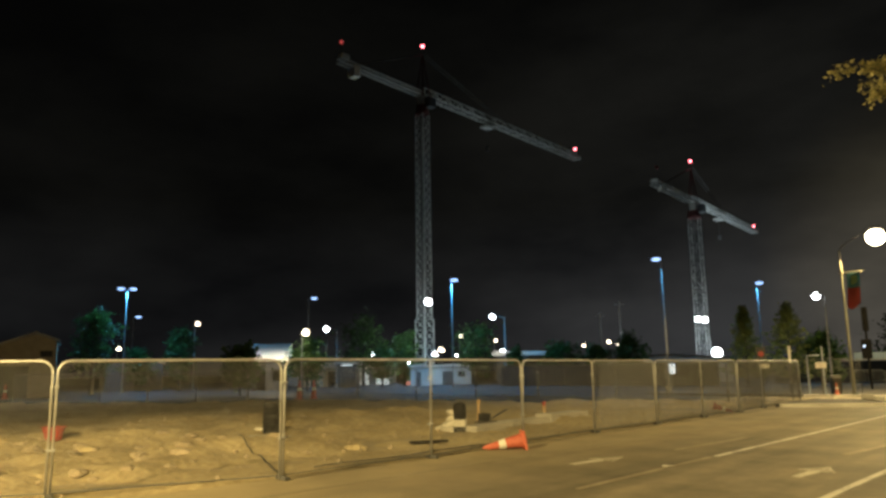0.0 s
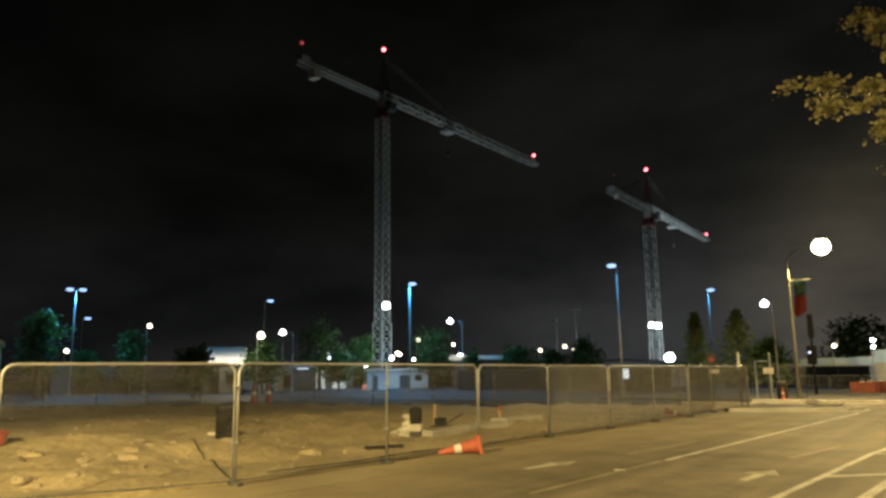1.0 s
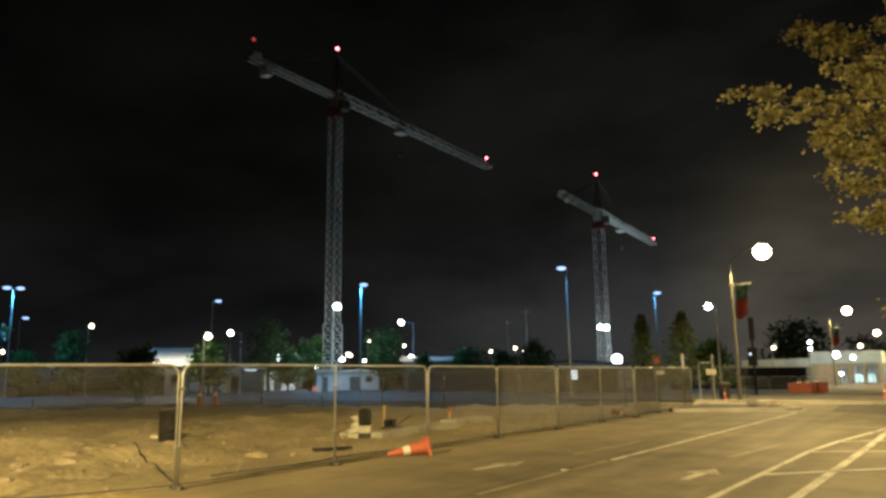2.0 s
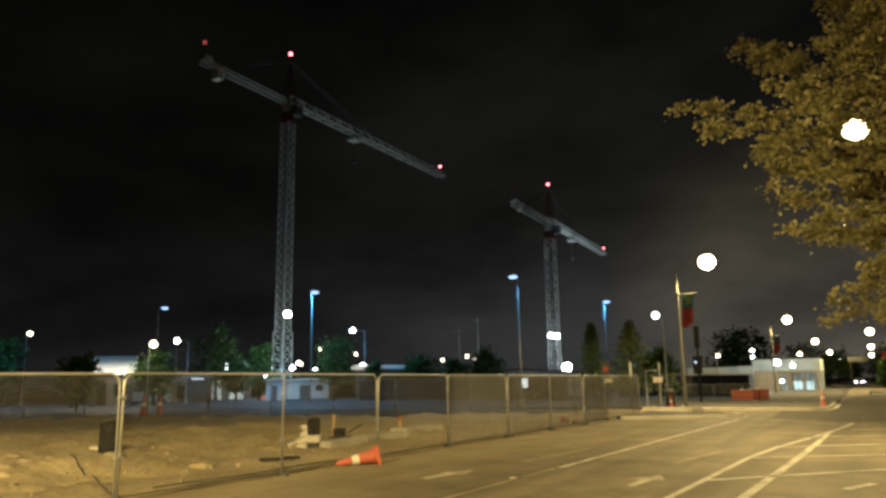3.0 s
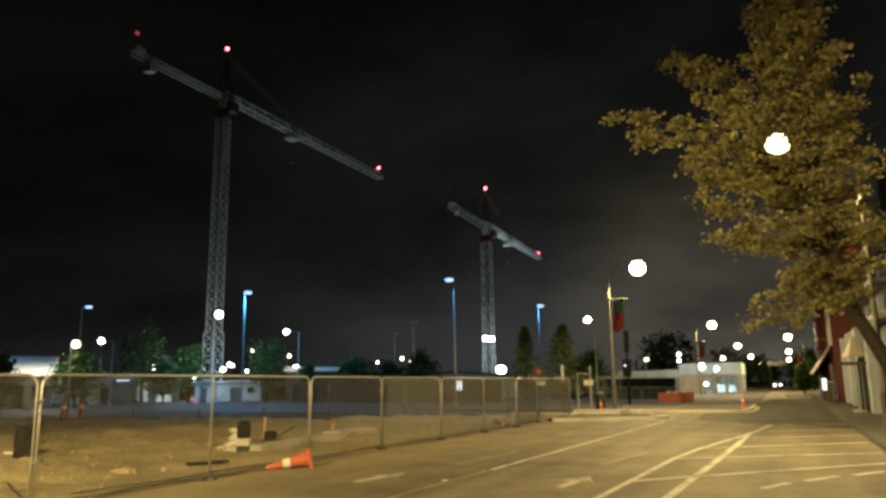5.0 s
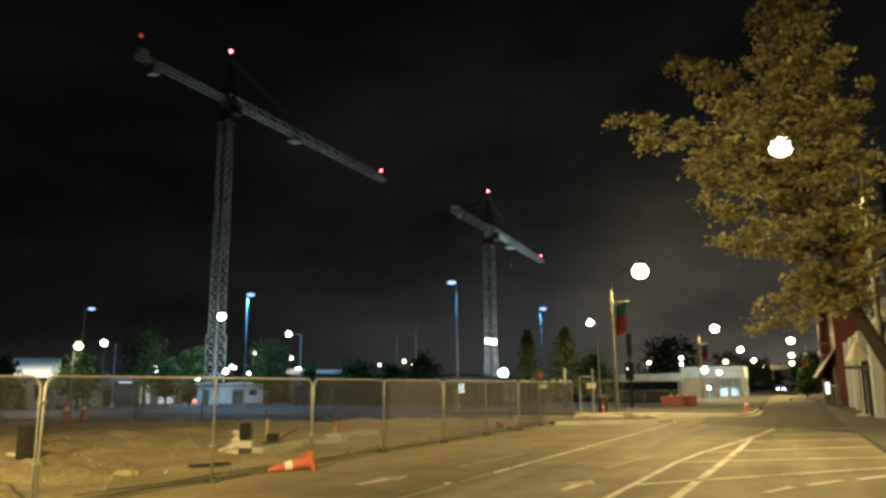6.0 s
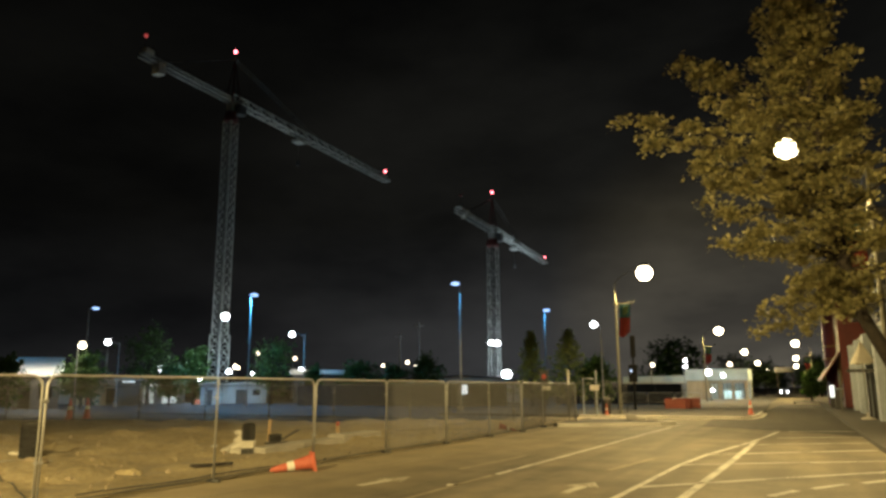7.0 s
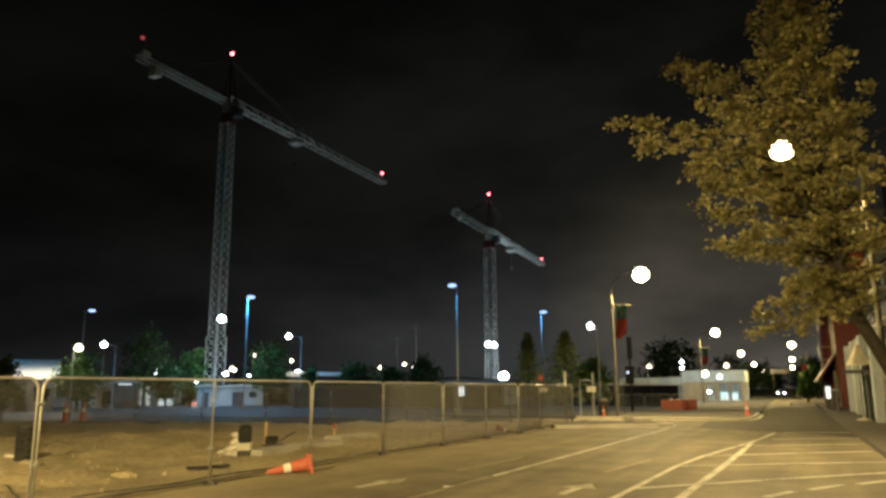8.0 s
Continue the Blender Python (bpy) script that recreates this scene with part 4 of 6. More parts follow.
# ---- trees ----
def leaf_mesh(name, spots, size, rnd, material, parent, droop=0.3):
    """One mesh of many small folded leaves at the spots, with uneven size and turn."""
    verts, faces = [], []
    for p in spots:
        s = size * rnd.uniform(0.6, 1.35)
        q = Euler((rnd.gauss(droop, 0.6), rnd.gauss(0, 0.6), rnd.uniform(0, 6.283))).to_matrix()
        k = len(verts)
        # a folded leaf with a side lobe on each half and a drawn-out tip
        for v in ((0, -0.5, 0), (0.30, -0.30, 0.08), (0.56, 0.10, 0.14), (0.22, 0.18, 0.05), (0, 0.78, -0.10), (-0.24, 0.14, 0.05), (-0.54, 0.04, 0.14), (-0.28, -0.32, 0.08)):
            w = q @ (Vector(v) * s)
            verts.append((p.x + w.x, p.y + w.y, p.z + w.z))
        faces += [(k, k + 1, k + 2, k + 3), (k, k + 3, k + 4), (k, k + 4, k + 5), (k, k + 5, k + 6, k + 7)]
    me = bpy.data.meshes.new(name)
    me.from_pydata(verts, [], faces)
    me.materials.append(material)
    ob = new(name, me)
    ob.parent = parent
    ob["kind"] = "stuff"
    return ob


def bend(a, b, rnd, k=5, sway=0.12, lift=0.0):
    d = b - a
    out = []
    for i in range(k + 1):
        t = i / k
        p = a + d * t + Vector((0, 0, lift * math.sin(math.pi * t) * d.length))
        if 0 < i < k:
            p += Vector([rnd.gauss(0, sway * d.length / k) for _ in range(3)])
        out.append(p)
    return out


def street_tree():
    rnd = random.Random(11)
    ob = thing("street_tree", (2.28, 14.0, 0.12), "broad-leaved street tree with a leaning trunk and yellow-lit leaves", "tree")
    # the trunk leans over the road, then stands upright
    stem = [Vector(p) for p in ((0, 0, -0.05), (-0.30, 0.0, 0.75), (-0.72, -0.05, 1.75), (-1.10, -0.1, 2.6), (-1.26, -0.15, 3.4), (-1.38, -0.2, 4.4), (-1.44, -0.2, 5.6), (-1.52, -0.2, 6.8), (-1.58, -0.2, 7.9), (-1.60, -0.2, 8.8))]
    trunk = tube(bmesh.new(), stem, 0.14, 12, 0.02)
    tube(trunk, [Vector((0.02, 0, -0.1)), Vector((-0.08, 0, 0.28))], 0.21, 12, 0.14)
    part("trunk", trunk, BARK, ob, smooth=True)

    def on_stem(z):
        for a, b in zip(stem, stem[1:]):
            if a.z <= z <= b.z:
                return a.lerp(b, (z - a.z) / (b.z - a.z))
        return stem[-1]

    def between(z, rows):
        for (z0, r0), (z1, r1) in zip(rows, rows[1:]):
            if z0 <= z <= z1:
                return r0 + (r1 - r0) * (z - z0) / (z1 - z0)
        return rows[0][1] if z < rows[0][0] else rows[-1][1]

    # how far the crown spreads at each height: over the road, and towards the shops
    road_side = [(2.3, 0.4), (3.2, 0.45), (3.7, 1.2), (4.6, 1.65), (5.3, 1.75), (6.0, 1.25), (6.6, 0.85), (7.3, 0.55), (8.3, 0.34), (9.0, 0.2)]
    shop_side = [(2.3, 0.4), (3.2, 0.9), (4.2, 1.0), (5.2, 0.8), (5.9, 0.68), (6.4, 0.62), (7.0, 0.34), (8.3, 0.28), (9.0, 0.15)]
    spots, tips, more = [], [], random.Random(12)
    count = 74
    for i in range(count):
        f = (i + 0.5) / count
        z = 2.75 + 6.05 * f
        ang = i * 2.399 + rnd.uniform(-0.3, 0.3)
        side = math.cos(ang)
        reach = (between(z, road_side) * (1 - side) + between(z, shop_side) * (1 + side)) / 2 * rnd.uniform(0.62, 1.0)
        a = on_stem(z - 0.12 * reach)
        tips.append((a, a + Vector((side * reach, math.sin(ang) * reach, rnd.uniform(0.0, 0.3) * reach))))
    # long limbs that reach out of the crown over the road, with gaps of sky between them
    for z, dx, dy, dz in ((5.0, -3.25, -0.2, 1.58), (4.9, -2.75, -0.1, 1.05), (5.9, -2.15, -0.15, 1.55), (5.7, -1.95, -0.25, 1.30), (5.5, -1.75, 0.2, 1.15), (4.6, -2.25, -0.3, 0.85), (4.4, -2.0, 0.2, 0.75), (4.1, -1.95, -0.3, 0.62),
                          (3.6, -1.85, -0.2, 0.35), (3.5, -1.5, 0.3, 0.55), (3.7, -1.24, -0.3, -1.22), (3.6, -1.0, 0.1, -0.92), (3.5, -0.72, -0.3, -1.0), (3.4, -0.5, 0.2, -0.7), (7.0, -0.75, -0.15, 0.88), (6.6, -0.9, 0.1, 0.72), (7.7, -0.36, 0.1, 0.66), (7.8, 0.34, 0.1, 0.6), (6.4, 0.50, -0.1, 0.8),
                          (5.7, 0.86, -0.2, 0.62), (4.9, 1.15, 0.2, 0.95), (4.2, 1.7, 0.2, 1.0), (3.6, 2.2, -0.2, 0.9), (3.3, 2.0, 0.3, 0.3)):
        a = on_stem(z)
        tips.append((a, a + Vector((dx, dy, dz))))

    def lantern_gap(p):
        return math.hypot(p.x + 1.96, p.z - 5.56 - 0.297 * p.y)

    for a, b in tips:
        limb = bmesh.new()
        line = bend(a, b, rnd, 6, 0.15, 0.03)
        for p in line:
            gap = lantern_gap(p)
            if gap < 0.32:
                p.z += math.copysign(0.36 - gap, p.z - 5.56 - 0.297 * p.y)
        length = (b - a).length
        tube(limb, line, 0.012 + 0.013 * length, 6, 0.005)
        n = max(3, int(length * 5.2))
        for j in range(n):
            t = 0.24 + 0.78 * (j + rnd.random()) / n
            i = min(int(t * 6), 5)
            p = line[i].lerp(line[i + 1], min(t * 6 - i, 1.1))
            if p.x > -0.95 and p.z < 5.9 and rnd.random() < 0.55:
                continue
            w = 0.24 - 0.13 * t
            q = p + Vector((rnd.gauss(0, w), rnd.gauss(0, w), rnd.gauss(0.0, w * 0.62)))
            if lantern_gap(q) > 0.2:
                tube(limb, [p, p.lerp(q, 0.6) + Vector((0, 0, 0.02)), q], 0.007, 4, 0.003)
            # one spray: leaves hang in a flat, ragged fan at the twig's end
            out = Vector((q.x - p.x, q.y - p.y, 0)).normalized() if (q - p).length > 0.01 else Vector((1, 0, 0))
            for _ in range(rnd.randint(52, 84)):
                u = rnd.gauss(0, 0.12)
                spots.append(q + out * u + Vector((rnd.gauss(0, 0.07), rnd.gauss(0, 0.07), rnd.gauss(-0.02, 0.05) - 0.25 * abs(u))))
        part("limb", limb, BARK, ob)
    # a gap in the crown, through which the lantern behind shines
    spots = [p for p in spots if lantern_gap(p) > more.uniform(0.12, 0.21)]
    leaf_mesh("crown", spots, 0.066, rnd, LEAF, ob)
    return ob


street_tree()


def round_tree(x, y, height, radius, label, seed, material=LEAF_DARK, leaf=0.30, count=1500, low=0.25, base=-0.05):
    rnd = random.Random(seed)
    ob = thing("tree", (x, y, base), label, "tree", "background trees")
    trunk = tube(bmesh.new(), bend(Vector((0, 0, -0.05)), Vector((rnd.uniform(-0.2, 0.2), 0, height * 0.75)), rnd, 5, 0.05), 0.03 * height, 8, 0.03)
    part("trunk", trunk, BARK, ob)
    limbs, spots = bmesh.new(), []
    k = 20
    for i in range(k):
        f = (i + 0.5) / k
        z = height * (low + (0.95 - low) * f)
        reach = radius * math.sin(math.pi * min(0.97, 0.22 + 0.72 * f)) ** 0.7 * rnd.uniform(0.6, 1.15)
        ang = i * 2.399 + rnd.uniform(-0.4, 0.4)
        a = Vector((0, 0, z * 0.85))
        b = Vector((math.cos(ang) * reach, math.sin(ang) * reach, z + rnd.uniform(-0.05, 0.08) * height))
        line = bend(a, b, rnd, 4, 0.15)
        tube(limbs, line, 0.05, 4, 0.015)
        for _ in range(count // k):
            t = rnd.uniform(0.3, 1.08)
            p = a.lerp(b, t)
            sp = radius * 0.20
            spots.append(p + Vector((rnd.gauss(0, sp), rnd.gauss(0, sp), rnd.gauss(0, sp * 0.75))))
    part("branchwork", limbs, BARK, ob)
    leaf_mesh("crown", spots, leaf, rnd, material, ob)
    return ob


def cone_tree(x, y, height, radius, label, seed):
    rnd = random.Random(seed)
    ob = thing("conifer", (x, y, -0.02), label, "tree", "young conifers")
    part("trunk", tube(bmesh.new(), [(0, 0, -0.05), (0.05, 0, height * 0.5), (0, 0, height)], 0.12, 8, 0.02), BARK, ob)
    limbs, spots = bmesh.new(), []
    for i in range(70):
        f = (i + 0.5) / 70
        z = height * (0.08 + 0.9 * f)
        reach = radius * (1 - f) ** 0.85 * rnd.uniform(0.7, 1.15) + 0.1
        ang = i * 2.399
        a, b = Vector((0, 0, z)), Vector((math.cos(ang) * reach, math.sin(ang) * reach, z + 0.25 * reach))
        tube(limbs, [a, b], 0.02, 4, 0.006)
        for _ in range(34):
            p = a.lerp(b, rnd.uniform(0.25, 1.05))
            spots.append(p + Vector((rnd.gauss(0, 0.12), rnd.gauss(0, 0.12), rnd.gauss(0, 0.10))))
    part("branchwork", limbs, BARK, ob)
    leaf_mesh("crown", spots, 0.20, rnd, LEAF_CONE, ob)


cone_tree(-20.7, 61.9, 6.6, 1.75, "young conifer with a pointed crown", 21)
cone_tree(-16.8, 60.0, 6.4, 2.5, "young conifer with a broad pointed crown", 22)
for i, (x, y, h, r) in enumerate(((-69.0, 30.5, 8.3, 2.2), (-74.0, 42.0, 6.8, 1.9), (-77.5, 39.0, 4.6, 1.6), (-65.8, 61.5, 8.4, 3.0), (-52.7, 66.8, 7.3, 2.6), (-42.2, 68.0, 4.7, 2.0), (-36.0, 71.6, 5.2, 1.9), (-38.2, 68.5, 4.2, 1.4), (-14.8, 61.0, 4.2, 1.5), (-56.5, 45.5, 5.0, 1.9), (-58.5, 57.5, 4.4, 1.8), (-49.0, 33.0, 3.9, 1.5), (-60.5, 63.0, 6.4, 2.0), (-49.6, 70.2, 4.2, 1.3))):
    round_tree(x, y, h, r, "dark green broad-leaved tree beyond the car park", 40 + i)
round_tree(-21.5, 148.5, 10.5, 6.5, "large dark rounded tree behind the low shop", 61, leaf=0.7, count=1800, low=0.12)
for i, (x, y, h, r) in enumerate(((-6.5, 190, 7.5, 3.4), (-9.5, 205, 8.0, 3.6), (-4.5, 232, 7, 3.2), (2.8, 150, 7.0, 2.2), (3.6, 180, 8.0, 3.0), (-12.5, 176, 9.0, 4.0), (3.4, 126, 5.5, 1.7), (0.5, 290, 8.5, 5.0), (-6, 300, 8, 5.0), (1.45, 89, 3.4, 0.95))):
    round_tree(x, y, h, r, "dark street tree far along the road", 70 + i, leaf=0.45, count=1100, low=0.22, base=0.1)


# ---- far buildings ----
def wall_with_openings(bm, length, height, thick, holes):
    """A wall along x from 0, outer face at y=0, in one piece; holes: (x0, x1, z0, z1) go right through."""
    xs = sorted({0.0, length, *(h[0] for h in holes), *(h[1] for h in holes)})
    zs = sorted({0.0, height, *(max(h[2], 0.0) for h in holes), *(h[3] for h in holes)})
    verts = {}

    def v(x, y, z):
        if (x, y, z) not in verts:
            verts[x, y, z] = bm.verts.new((x, y, z))
        return verts[x, y, z]

    def solid(i, k):
        if not (0 <= i < len(xs) - 1 and 0 <= k < len(zs) - 1):
            return False
        x, z = (xs[i] + xs[i + 1]) / 2, (zs[k] + zs[k + 1]) / 2
        return not any(a < x < b and c < z < d for a, b, c, d in holes)

    for i in range(len(xs) - 1):
        for k in range(len(zs) - 1):
            if not solid(i, k):
                continue
            x0, x1, z0, z1 = xs[i], xs[i + 1], zs[k], zs[k + 1]
            for y in (0.0, thick):
                bm.faces.new((v(x0, y, z0), v(x1, y, z0), v(x1, y, z1), v(x0, y, z1)))
            for di, dk, (ax, az), (bx, bz) in ((-1, 0, (x0, z0), (x0, z1)), (1, 0, (x1, z0), (x1, z1)), (0, -1, (x0, z0), (x1, z0)), (0, 1, (x0, z1), (x1, z1))):
                if not solid(i + di, k + dk):
                    bm.faces.new((v(ax, 0.0, az), v(bx, 0.0, bz), v(bx, thick, bz), v(ax, thick, az)))
    bmesh.ops.recalc_face_normals(bm, faces=bm.faces)
    return bm


SHEDS = []


def shed(place, turn, w, d, h, ridge, wall_mat, roof_mat, label, door=True, name="shed"):
    ob = thing(name, place, label, "building", "", turn)
    SHEDS.append(ob)
    holes = [(w * 0.30, w * 0.55, 0.0, h * 0.75)] if door else []
    if w > 5:
        holes.append((w * 0.68, w * 0.85, h * 0.45, h * 0.75))
    part("front_wall", wall_with_openings(bmesh.new(), w, h, 0.2, holes), wall_mat, ob)
    part("back_wall", box(bmesh.new(), (w / 2, d - 0.1, h / 2), (w, 0.2, h)), wall_mat, ob)
    part("side_wall", box(bmesh.new(), (0.1, d / 2, h / 2), (0.2, d - 0.4, h)), wall_mat, ob)
    part("side_wall", box(bmesh.new(), (w - 0.1, d / 2, h / 2), (0.2, d - 0.4, h)), wall_mat, ob)
    for a, b, z0, z1 in holes:
        part("door" if z0 < 0.1 else "window", box(bmesh.new(), ((a + b) / 2, 0.14, (z0 + z1) / 2), (b - a - 0.02, 0.04, z1 - z0 - 0.02)), WALL_DARK if z0 < 0.1 else GLASS, ob)
    roof = bmesh.new()
    out = [(-0.3, h), (w / 2, h + ridge), (w + 0.3, h), (w + 0.3, h + 0.12), (w / 2, h + ridge + 0.14), (-0.3, h + 0.12)]
    lo = [roof.verts.new((x, -0.3, z)) for x, z in out]
    hi = [roof.verts.new((x, d + 0.3, z)) for x, z in out]
    for i in range(6):
        roof.faces.new((lo[i], lo[(i + 1) % 6], hi[(i + 1) % 6], hi[i]))
    for v in (lo, hi):
        roof.faces.new((v[0], v[1], v[4], v[5]))
        roof.faces.new((v[1], v[2], v[3], v[4]))
    bmesh.ops.recalc_face_normals(roof, faces=roof.faces)
    part("roof", roof, roof_mat, ob)
    gable = prism(bmesh.new(), [(0.05, 0), (w - 0.05, 0), (w / 2, ridge)], 0, 0.18)
    g = part("gable", gable, wall_mat, ob)
    g.rotation_euler, g.location = (radians(90), 0, 0), (0, 0.2, h)
    return ob


def lopsided_shed():
    """A shed whose long roof slope ends in a short one."""
    w, d = 8.6, 9.0
    ob = thing("shed", (-68.3, 17.7, -0.05), "tan shed with a long sloping corrugated roof", "building", "", 68)
    front = prism(bmesh.new(), [(0, 0), (w, 0), (w, 4.7), (0.82 * w, 5.25), (0, 2.6)], 0, 0.2)
    f = part("front_wall", front, WALL_TAN, ob)
    f.rotation_euler, f.location = (radians(90), 0, 0), (0, 0.2, 0)
    b = part("back_wall", prism(bmesh.new(), [(0, 0), (w, 0), (w, 4.7), (0.82 * w, 5.25), (0, 2.6)], 0, 0.2), WALL_TAN, ob)
    b.rotation_euler, b.location = (radians(90), 0, 0), (0, d, 0)
    part("side_wall", box(bmesh.new(), (w - 0.1, d / 2, 2.32), (0.2, d - 0.4, 4.64)), WALL_TAN, ob)
    part("side_wall", box(bmesh.new(), (0.1, d / 2, 1.28), (0.2, d - 0.4, 2.56)), WALL_TAN, ob)
    a = math.atan2(2.65, 0.82 * w)
    l = math.hypot(2.65, 0.82 * w)
    part("roof", box(bmesh.new(), (0.41 * w - 0.05, d / 2, 4.02), (l + 0.4, d + 0.6, 0.1), (0, -math.degrees(a), 0), 0.02), ROOFING, ob)
    part("roof", box(bmesh.new(), (0.91 * w + 0.06, d / 2, 5.06), (0.18 * w + 0.5, d + 0.6, 0.1), (0, 19.5, 0), 0.02), ROOFING, ob)
    part("door", box(bmesh.new(), (5.6, -0.03, 1.3), (2.2, 0.06, 2.6), None, 0.01), WALL_DARK, ob)
    part("window", box(bmesh.new(), (7.9, -0.03, 3.6), (0.9, 0.06, 0.5), None, 0.01), GLASS, ob)


lopsided_shed()


def site_office():
    w, d = 3.6, 4.0
    ob = thing("site_office", (-61.6, 42.6, -0.05), "small dark site office with a white sloping roof", "building", "", 52)
    part("front_wall", wall_with_openings(bmesh.new(), w, 3.0, 0.15, [(0.5, 1.4, 0.0, 2.1), (2.0, 3.1, 1.0, 2.0)]), WALL_DARK, ob)
    rest = box(bmesh.new(), (0.08, d / 2, 1.5), (0.15, d - 0.35, 3.0))
    part("side_wall", rest, WALL_DARK, ob)
    part("side_wall", box(bmesh.new(), (w - 0.08, d / 2, 1.5), (0.15, d - 0.35, 3.0)), WALL_DARK, ob)
    part("back_wall", box(bmesh.new(), (w / 2, d - 0.08, 2.2), (w, 0.15, 4.4)), WALL_DARK, ob)
    part("roof", box(bmesh.new(), (w / 2, d / 2, 3.85), (w + 0.5, d + 0.7, 0.12), (21, 0, 0), 0.02), WALL_WHITE, ob, "white sloping roof")
    part("fascia", box(bmesh.new(), (w / 2, -0.25, 3.0), (w + 0.5, 0.08, 0.3), None, 0.01), WALL_WHITE, ob)


site_office()
shed((-82.0, 37.6, -0.05), 64, 6.0, 5, 3.0, 0.7, WALL_DARK, ROOFING, "low dark building with a pale roof")
shed((-73.5, 68.0, -0.05), 47, 3.9, 3, 2.3, 0.2, WALL_WHITE, WALL_WHITE, "white portable cabin near the crane", True, "portable_cabin")
shed((-61.4, 68.6, -0.05), 42, 5.1, 3, 2.2, 0.2, WALL_GREY, WALL_WHITE, "long white portable cabin at the crane base", True, "portable_cabin")
shed((-58.5, 62.0, -0.05), 42, 2.2, 2.4, 2.2, 0.15, WALL_GREY, ROOFING, "small grey site cabin", True, "portable_cabin")
shed((-54.1, 72.6, -0.05), 20, 7.4, 6, 3.35, 0.10, WALL_DARK, ROOFING, "dark workshop under a long pale flat roof")
part("roof_fascia", box(bmesh.new(), (3.7, -0.36, 3.66), (8.2, 0.1, 0.5), (0, 1.2, 0), 0.02), WALL_WHITE, SHEDS[-1], "pale roof edge")
shed((-41.5, 76.0, -0.05), 28, 14, 7, 2.6, 0.5, WALL_GREY, WALL_DARK, "long low grey building with a dark roof")
shed((-79.5, 60.5, -0.05), 52, 5.0, 4, 2.4, 0.5, WALL_GREY, ROOFING, "low grey outbuilding with a pale roof")
shed((-69.9, 55.6, -0.05), 50, 2.9, 3, 2.4, 0.15, WALL_TAN, ROOFING, "small tan workshop with a dark door behind the car park")
shed((-65.9, 57.3, -0.05), 50, 2.3, 3, 2.7, 0.10, WALL_DARK, ROOFING, "small dark store with a lit strip lamp over its door")
part("strip_lamp", box(bmesh.new(), (1.15, -0.12, 2.55), (1.3, 0.12, 0.10), None, 0.02), G_SIGN, SHEDS[-1], "glowing strip lamp")
shed((-93.0, 72.0, -0.05), 50, 16, 8, 2.6, 0.8, WALL_GREY, ROOFING, "long grey warehouse at the edge of the car park")


def shop():
    """A long low wing with a taller, lit corner at its street end."""
    d = 9.0
    ob = thing("shop", (-21.6, 104.5, 0.03), "low flat-roofed shop with blue-grey fascia and a lit glass corner", "building")

    def block(x0, x1, h, fascia, holes, wall, dy):
        w = x1 - x0
        o = part("front_wall", wall_with_openings(bmesh.new(), w, h, 0.25, holes), wall, ob)
        o.location = (x0, dy, 0)
        part("back_wall", box(bmesh.new(), ((x0 + x1) / 2, d, h / 2), (w, 0.25, h)), WALL_WHITE, ob)
        part("roof", box(bmesh.new(), ((x0 + x1) / 2, d / 2, h + 0.12), (w - 0.05, d - 0.1, 0.2)), ROOFING, ob)
        part("fascia", box(bmesh.new(), ((x0 + x1) / 2, dy - 0.15, h + fascia / 2), (w + 0.2, 0.35, fascia), None, 0.03), WALL_BLUE, ob, "blue-grey painted fascia")
        part("shop_floor", box(bmesh.new(), ((x0 + x1) / 2, d / 2, 0.03), (w - 0.4, d - 0.6, 0.06)), WALL_WHITE, ob)
        for a, b, z0, z1 in holes:
            fr = bmesh.new()
            for x in (a + 0.04, (a + b) / 2, b - 0.04):
                box(fr, (x0 + x, dy + 0.12, (z0 + z1) / 2), (0.07, 0.08, z1 - z0))
            box(fr, (x0 + (a + b) / 2, dy + 0.12, z1 - 0.04), (b - a, 0.08, 0.07))
            part("window_frame", fr, WALL_DARK, ob)

    block(0.0, 8.2, 2.1, 1.0, [(0.8, 2.6, 0.9, 1.9), (4.0, 6.2, 0.3, 1.9)], WALL_SHOP, 0.4)
    block(8.4, 16.0, 2.45, 1.5, [(3.0, 3.9, 0.1, 2.1), (4.5, 5.6, 0.1, 2.2), (5.9, 7.2, 0.1, 2.2)], WALL_TAN, 0.0)
    east = wall_with_openings(bmesh.new(), d - 0.3, 2.45, 0.25, [(1.0, 4.0, 0.1, 2.2)])
    o = part("side_wall", east, WALL_SHOP, ob)
    o.rotation_euler, o.location = (0, 0, radians(90)), (16.0, 0.26, 0)
    part("side_wall", box(bmesh.new(), (0.125, d / 2 + 0.3, 1.05), (0.25, d - 1.0, 2.1)), WALL_SHOP, ob)
    part("side_fascia", box(bmesh.new(), (15.95, d / 2 + 0.1, 3.2), (0.3, d - 0.4, 1.5), None, 0.03), WALL_BLUE, ob)
    part("partition", box(bmesh.new(), (8.3, d / 2, 1.2), (0.12, d - 0.6, 2.4)), WALL_GREY, ob)
    part("rooftop_unit", box(bmesh.new(), (6.8, 3.0, 2.75), (1.6, 1.4, 1.0), None, 0.06), WALL_GREY, ob, "grey rooftop unit")
    for x in (11.8, 13.4, 15.0):
        part("ceiling_light", box(bmesh.new(), (x, 2.2, 2.33), (0.5, 3.0, 0.08)), G_SHOP, ob, "glowing strip light")
    part("counter", box(bmesh.new(), (13.4, 4.6, 0.55), (3.0, 0.7, 1.0), None, 0.04), WALL_BLUE, ob)


shop()


